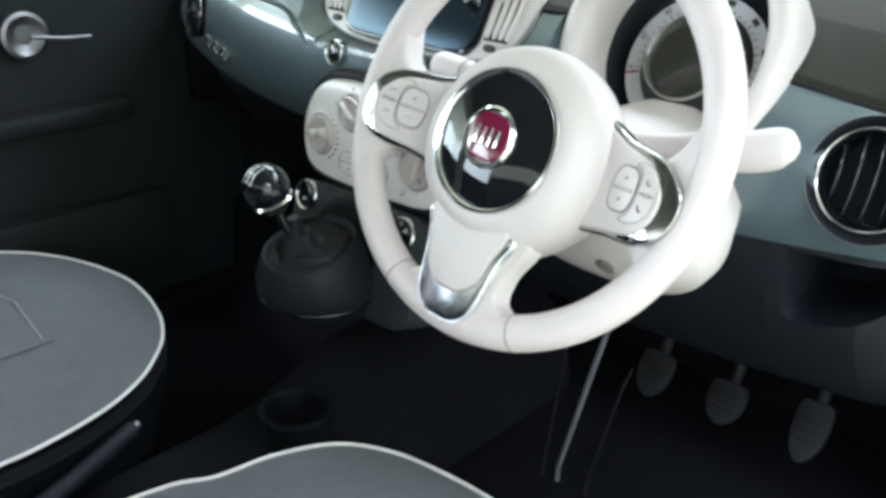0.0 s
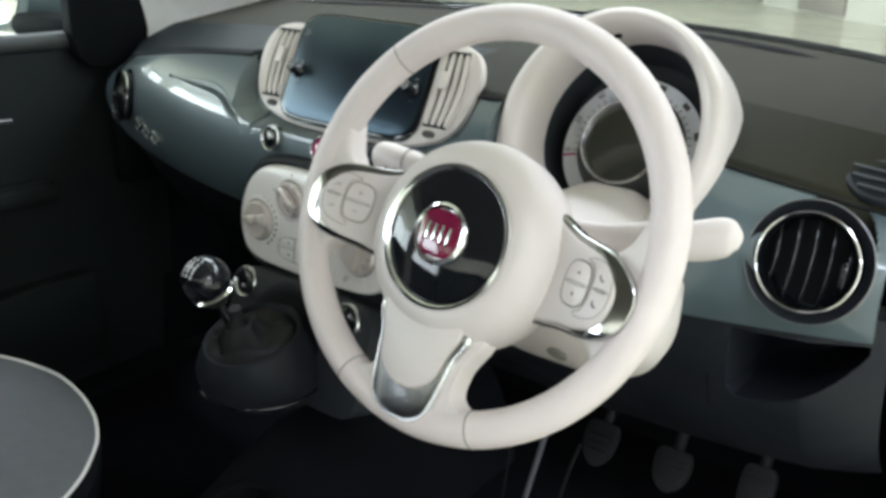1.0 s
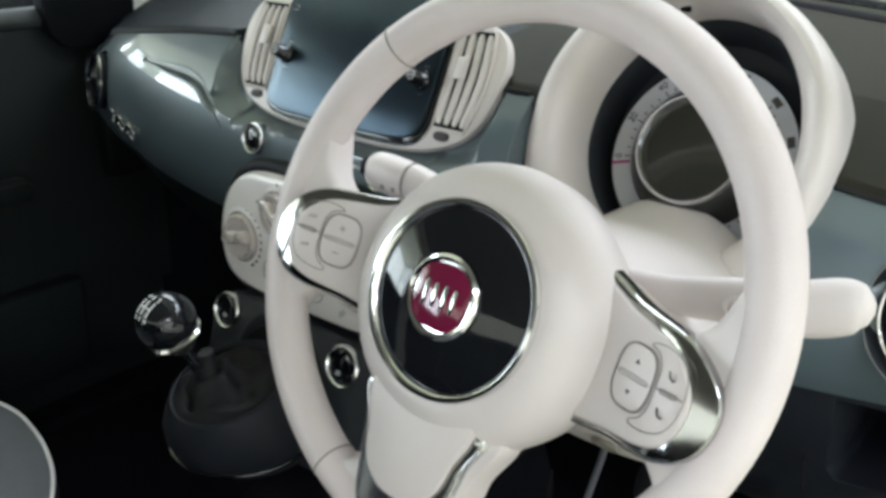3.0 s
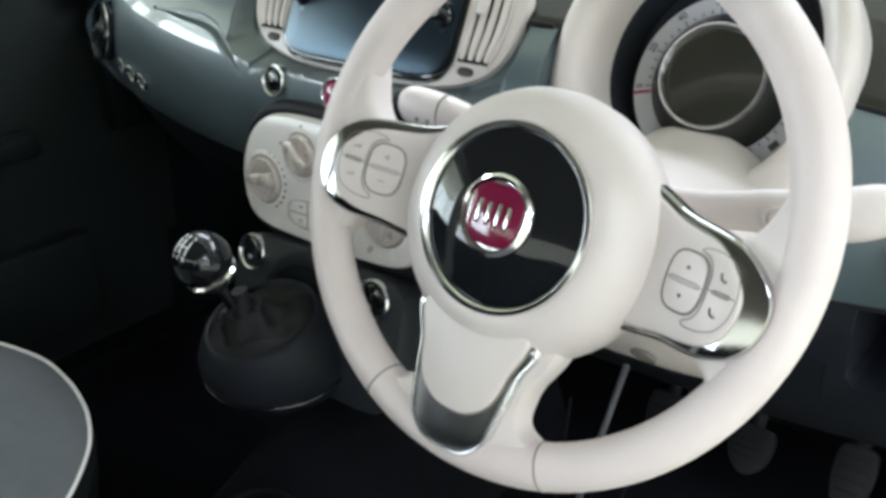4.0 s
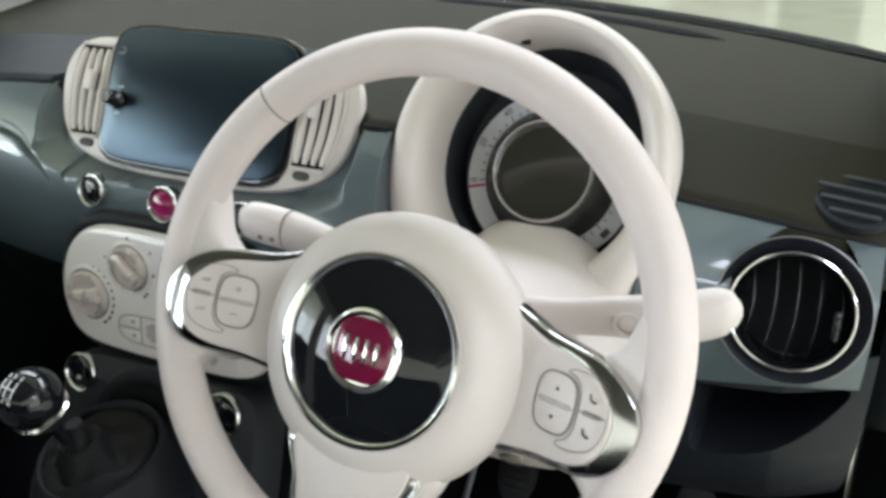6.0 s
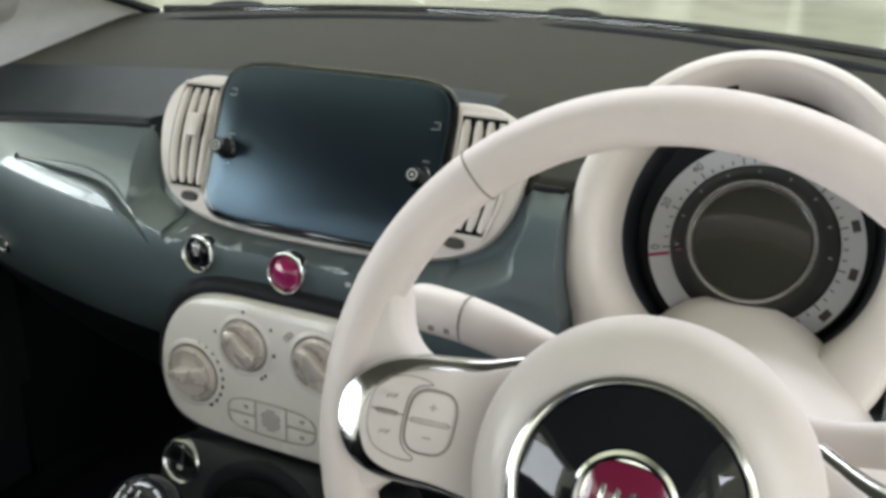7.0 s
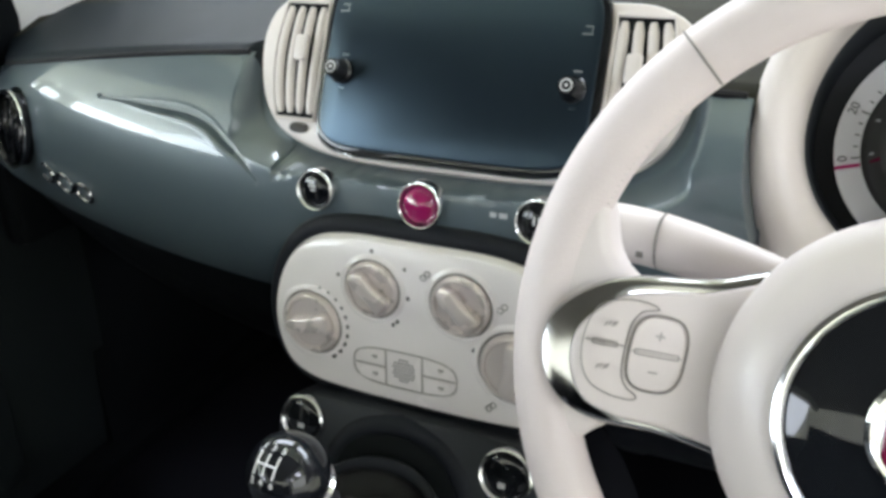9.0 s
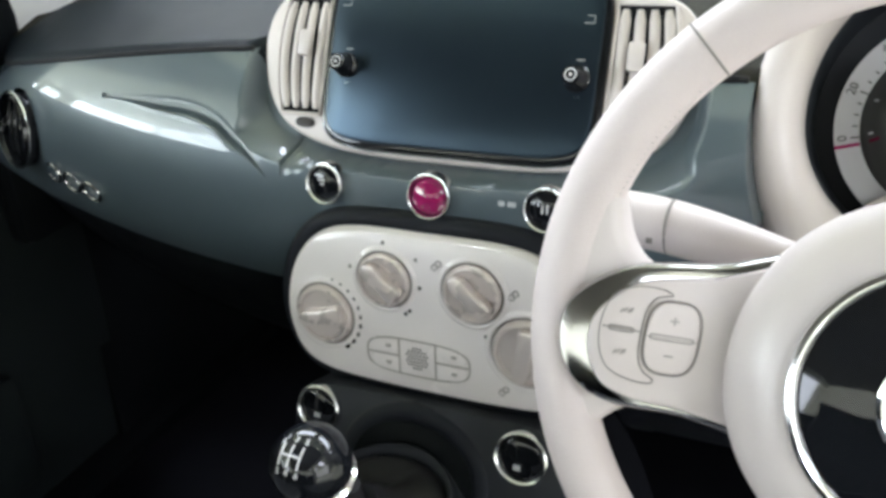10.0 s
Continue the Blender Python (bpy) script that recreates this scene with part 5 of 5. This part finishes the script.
for s in (-1, 1):
    edge = [screen_pt(s, max(v, 0)) + Vector((s * 0.004, -0.02 * min(v, 0), 0.004 + 0.5 * min(v, 0))) for v in steps(-0.10, 1, 12)]
    rear = [Vector((s * (0.674 - 0.08 * v), 0.385 - 0.56 * max(v, 0), 0.935 + 0.43 * v)) for v in steps(-0.10, 1, 12)]
    bm = sheet(lambda i, k: tuple(edge[int(i)] * (1 - k) + rear[int(i)] * k + Vector((s, 0.35, 0)) * 0.030 * math.sin(math.pi * k)), list(range(13)), steps(0, 1, 8), 0.012, (s, 0.3, 0))
    pil = single("pillar_trim", bm, TRIM, "pale fabric-covered windscreen pillar trim", "pillar trim", kind="structure")
# tweeter grille in the passenger pillar
p0 = Vector((-0.590, 0.407, 1.073))
tw = thing("tweeter", "oval fabric-covered speaker grille in the pillar", "loudspeaker", plane_at(tuple(p0), (0.637, -0.439, -0.634)))
CLOTH = mat("grille_cloth", (0.68, 0.67, 0.61), 0.9, spread=0.1, scale=80, bump=0.5)
part("grille", plate(oval(0, 0, 0.031, 0.053, 2.2), -0.02, 0.0035, 0.003), CLOTH, tw)
part("centre", plate(oval(0.001, 0.002, 0.022, 0.038, 2.2), 0.0, 0.0075, 0.004, 0.002), CLOTH, tw, "raised middle of the grille")

# passenger door
door = thing("passenger_door", "black trimmed passenger door with chrome pull", "car door")
part("trim_panel", sheet(lambda y, z: (-0.668 + 0.018 * math.sin((z - 0.36) * 5.2), y, z), steps(-0.72, 0.40, 30), steps(0.36, 0.960, 20), 0.04, (-1, 0, 0)), DOORTRIM, door, "black plastic door trim")
part("window_sill", tube([(-0.672, y, 0.968) for y in steps(-0.72, 0.26, 8)], 0.015, False, 10), SILL, door, "grey sill moulding")
part("sail_panel", moved(plate(catmull([(0.243, 0.945), (0.372, 0.945), (0.360, 1.06), (0.275, 1.22), (0.250, 1.22)], 5), -0.012, 0.012, 0.005), Matrix.Translation((-0.652, 0, 0)) @ Matrix(((0, 0, 1, 0), (1, 0, 0, 0), (0, 1, 0, 0), (0, 0, 0, 1)))), BLACK, door, "black triangular mirror panel")
part("armrest", box((-0.634, -0.06, 0.735), (0.045, 0.46, 0.035), 0.012), DOORTRIM, door)
h = part("handle_cup", moved(lathe([(0.036, 0), (0.036, 0.006), (0.030, 0.008), (0.022, 0.002), (0.0001, -0.004)], 36), plane_at((-0.648, 0.015, 0.868), (1, 0, 0))), STEEL, door, "round chrome handle cup")
part("pull", tube([(-0.636, 0.02, 0.866), (-0.632, 0.07, 0.860), (-0.634, 0.115, 0.858)], 0.0034, False, 10), STEEL, h, "chrome pull lever")
part("map_pocket", box((-0.640, -0.05, 0.50), (0.04, 0.55, 0.16), 0.015), DOORTRIM, door)
g = part("window_glass", box((-0.672, -0.22, 1.14), (0.005, 0.95, 0.46), 0), GLASS, door)
g.visible_shadow = False
mir = thing("door_mirror", "door mirror with glossy grey housing", "mirror", plane_at((-0.900, 0.245, 1.040), (0.25, -1, 0.05)))
part("housing", plate(oval(0, 0, 0.088, 0.082, 2.6), -0.09, 0.0, 0.016), PAINT, mir)
part("glass", plate(oval(-0.004, 0, 0.070, 0.068, 2.6), 0.0, 0.003, 0.001), MIRROR, mir, "mirror glass")
part("foot", box((0.125, -0.062, -0.02), (0.13, 0.04, 0.09), 0.015), BLACK, mir)

# rest of the shell, never in view, shades the cabin
for s in (-1, 1):
    slab("sill", [(s * 0.62, -0.75, 0.28), (s * 0.62, 0.75, 0.28), (s * 0.62, 0.75, 0.36), (s * 0.62, -0.75, 0.36)], (s * 0.10, 0, 0), BLACK, "black plastic door sill", "sill")
    slab("kick_panel", [(s * 0.655, 0.38, 0.30), (s * 0.655, 0.80, 0.30), (s * 0.655, 0.62, 0.985), (s * 0.655, 0.38, 0.93)], (s * 0.03, 0, 0), BLACK, "black plastic footwell side panel", "side panel")
    slab("centre_pillar", [(s * 0.66, -0.90, 0.3), (s * 0.66, -0.74, 0.3), (s * 0.61, -0.72, 1.36), (s * 0.61, -0.86, 1.36)], (s * 0.05, 0, 0), TRIM, "pale trimmed centre pillar", "pillar")
    slab("rear_side_panel", [(s * 0.66, -1.75, 0.3), (s * 0.66, -0.90, 0.3), (s * 0.66, -0.90, 0.98), (s * 0.66, -1.75, 0.98)], (s * 0.05, 0, 0), BLACK, "black rear side panel", "side panel")
    slab("roof_rail", [(s * 0.60, -1.75, 1.34), (s * 0.60, -0.02, 1.31), (s * 0.58, -0.02, 1.38), (s * 0.58, -1.75, 1.40)], (s * 0.06, 0, 0), TRIM, "pale roof side rail", "roof rail")
slab("tailgate", [(-0.66, -1.75, 0.3), (0.66, -1.75, 0.3), (0.66, -1.75, 1.16), (-0.66, -1.75, 1.16)], (0, -0.05, 0), BLACK, "black inner tailgate panel", "tailgate")
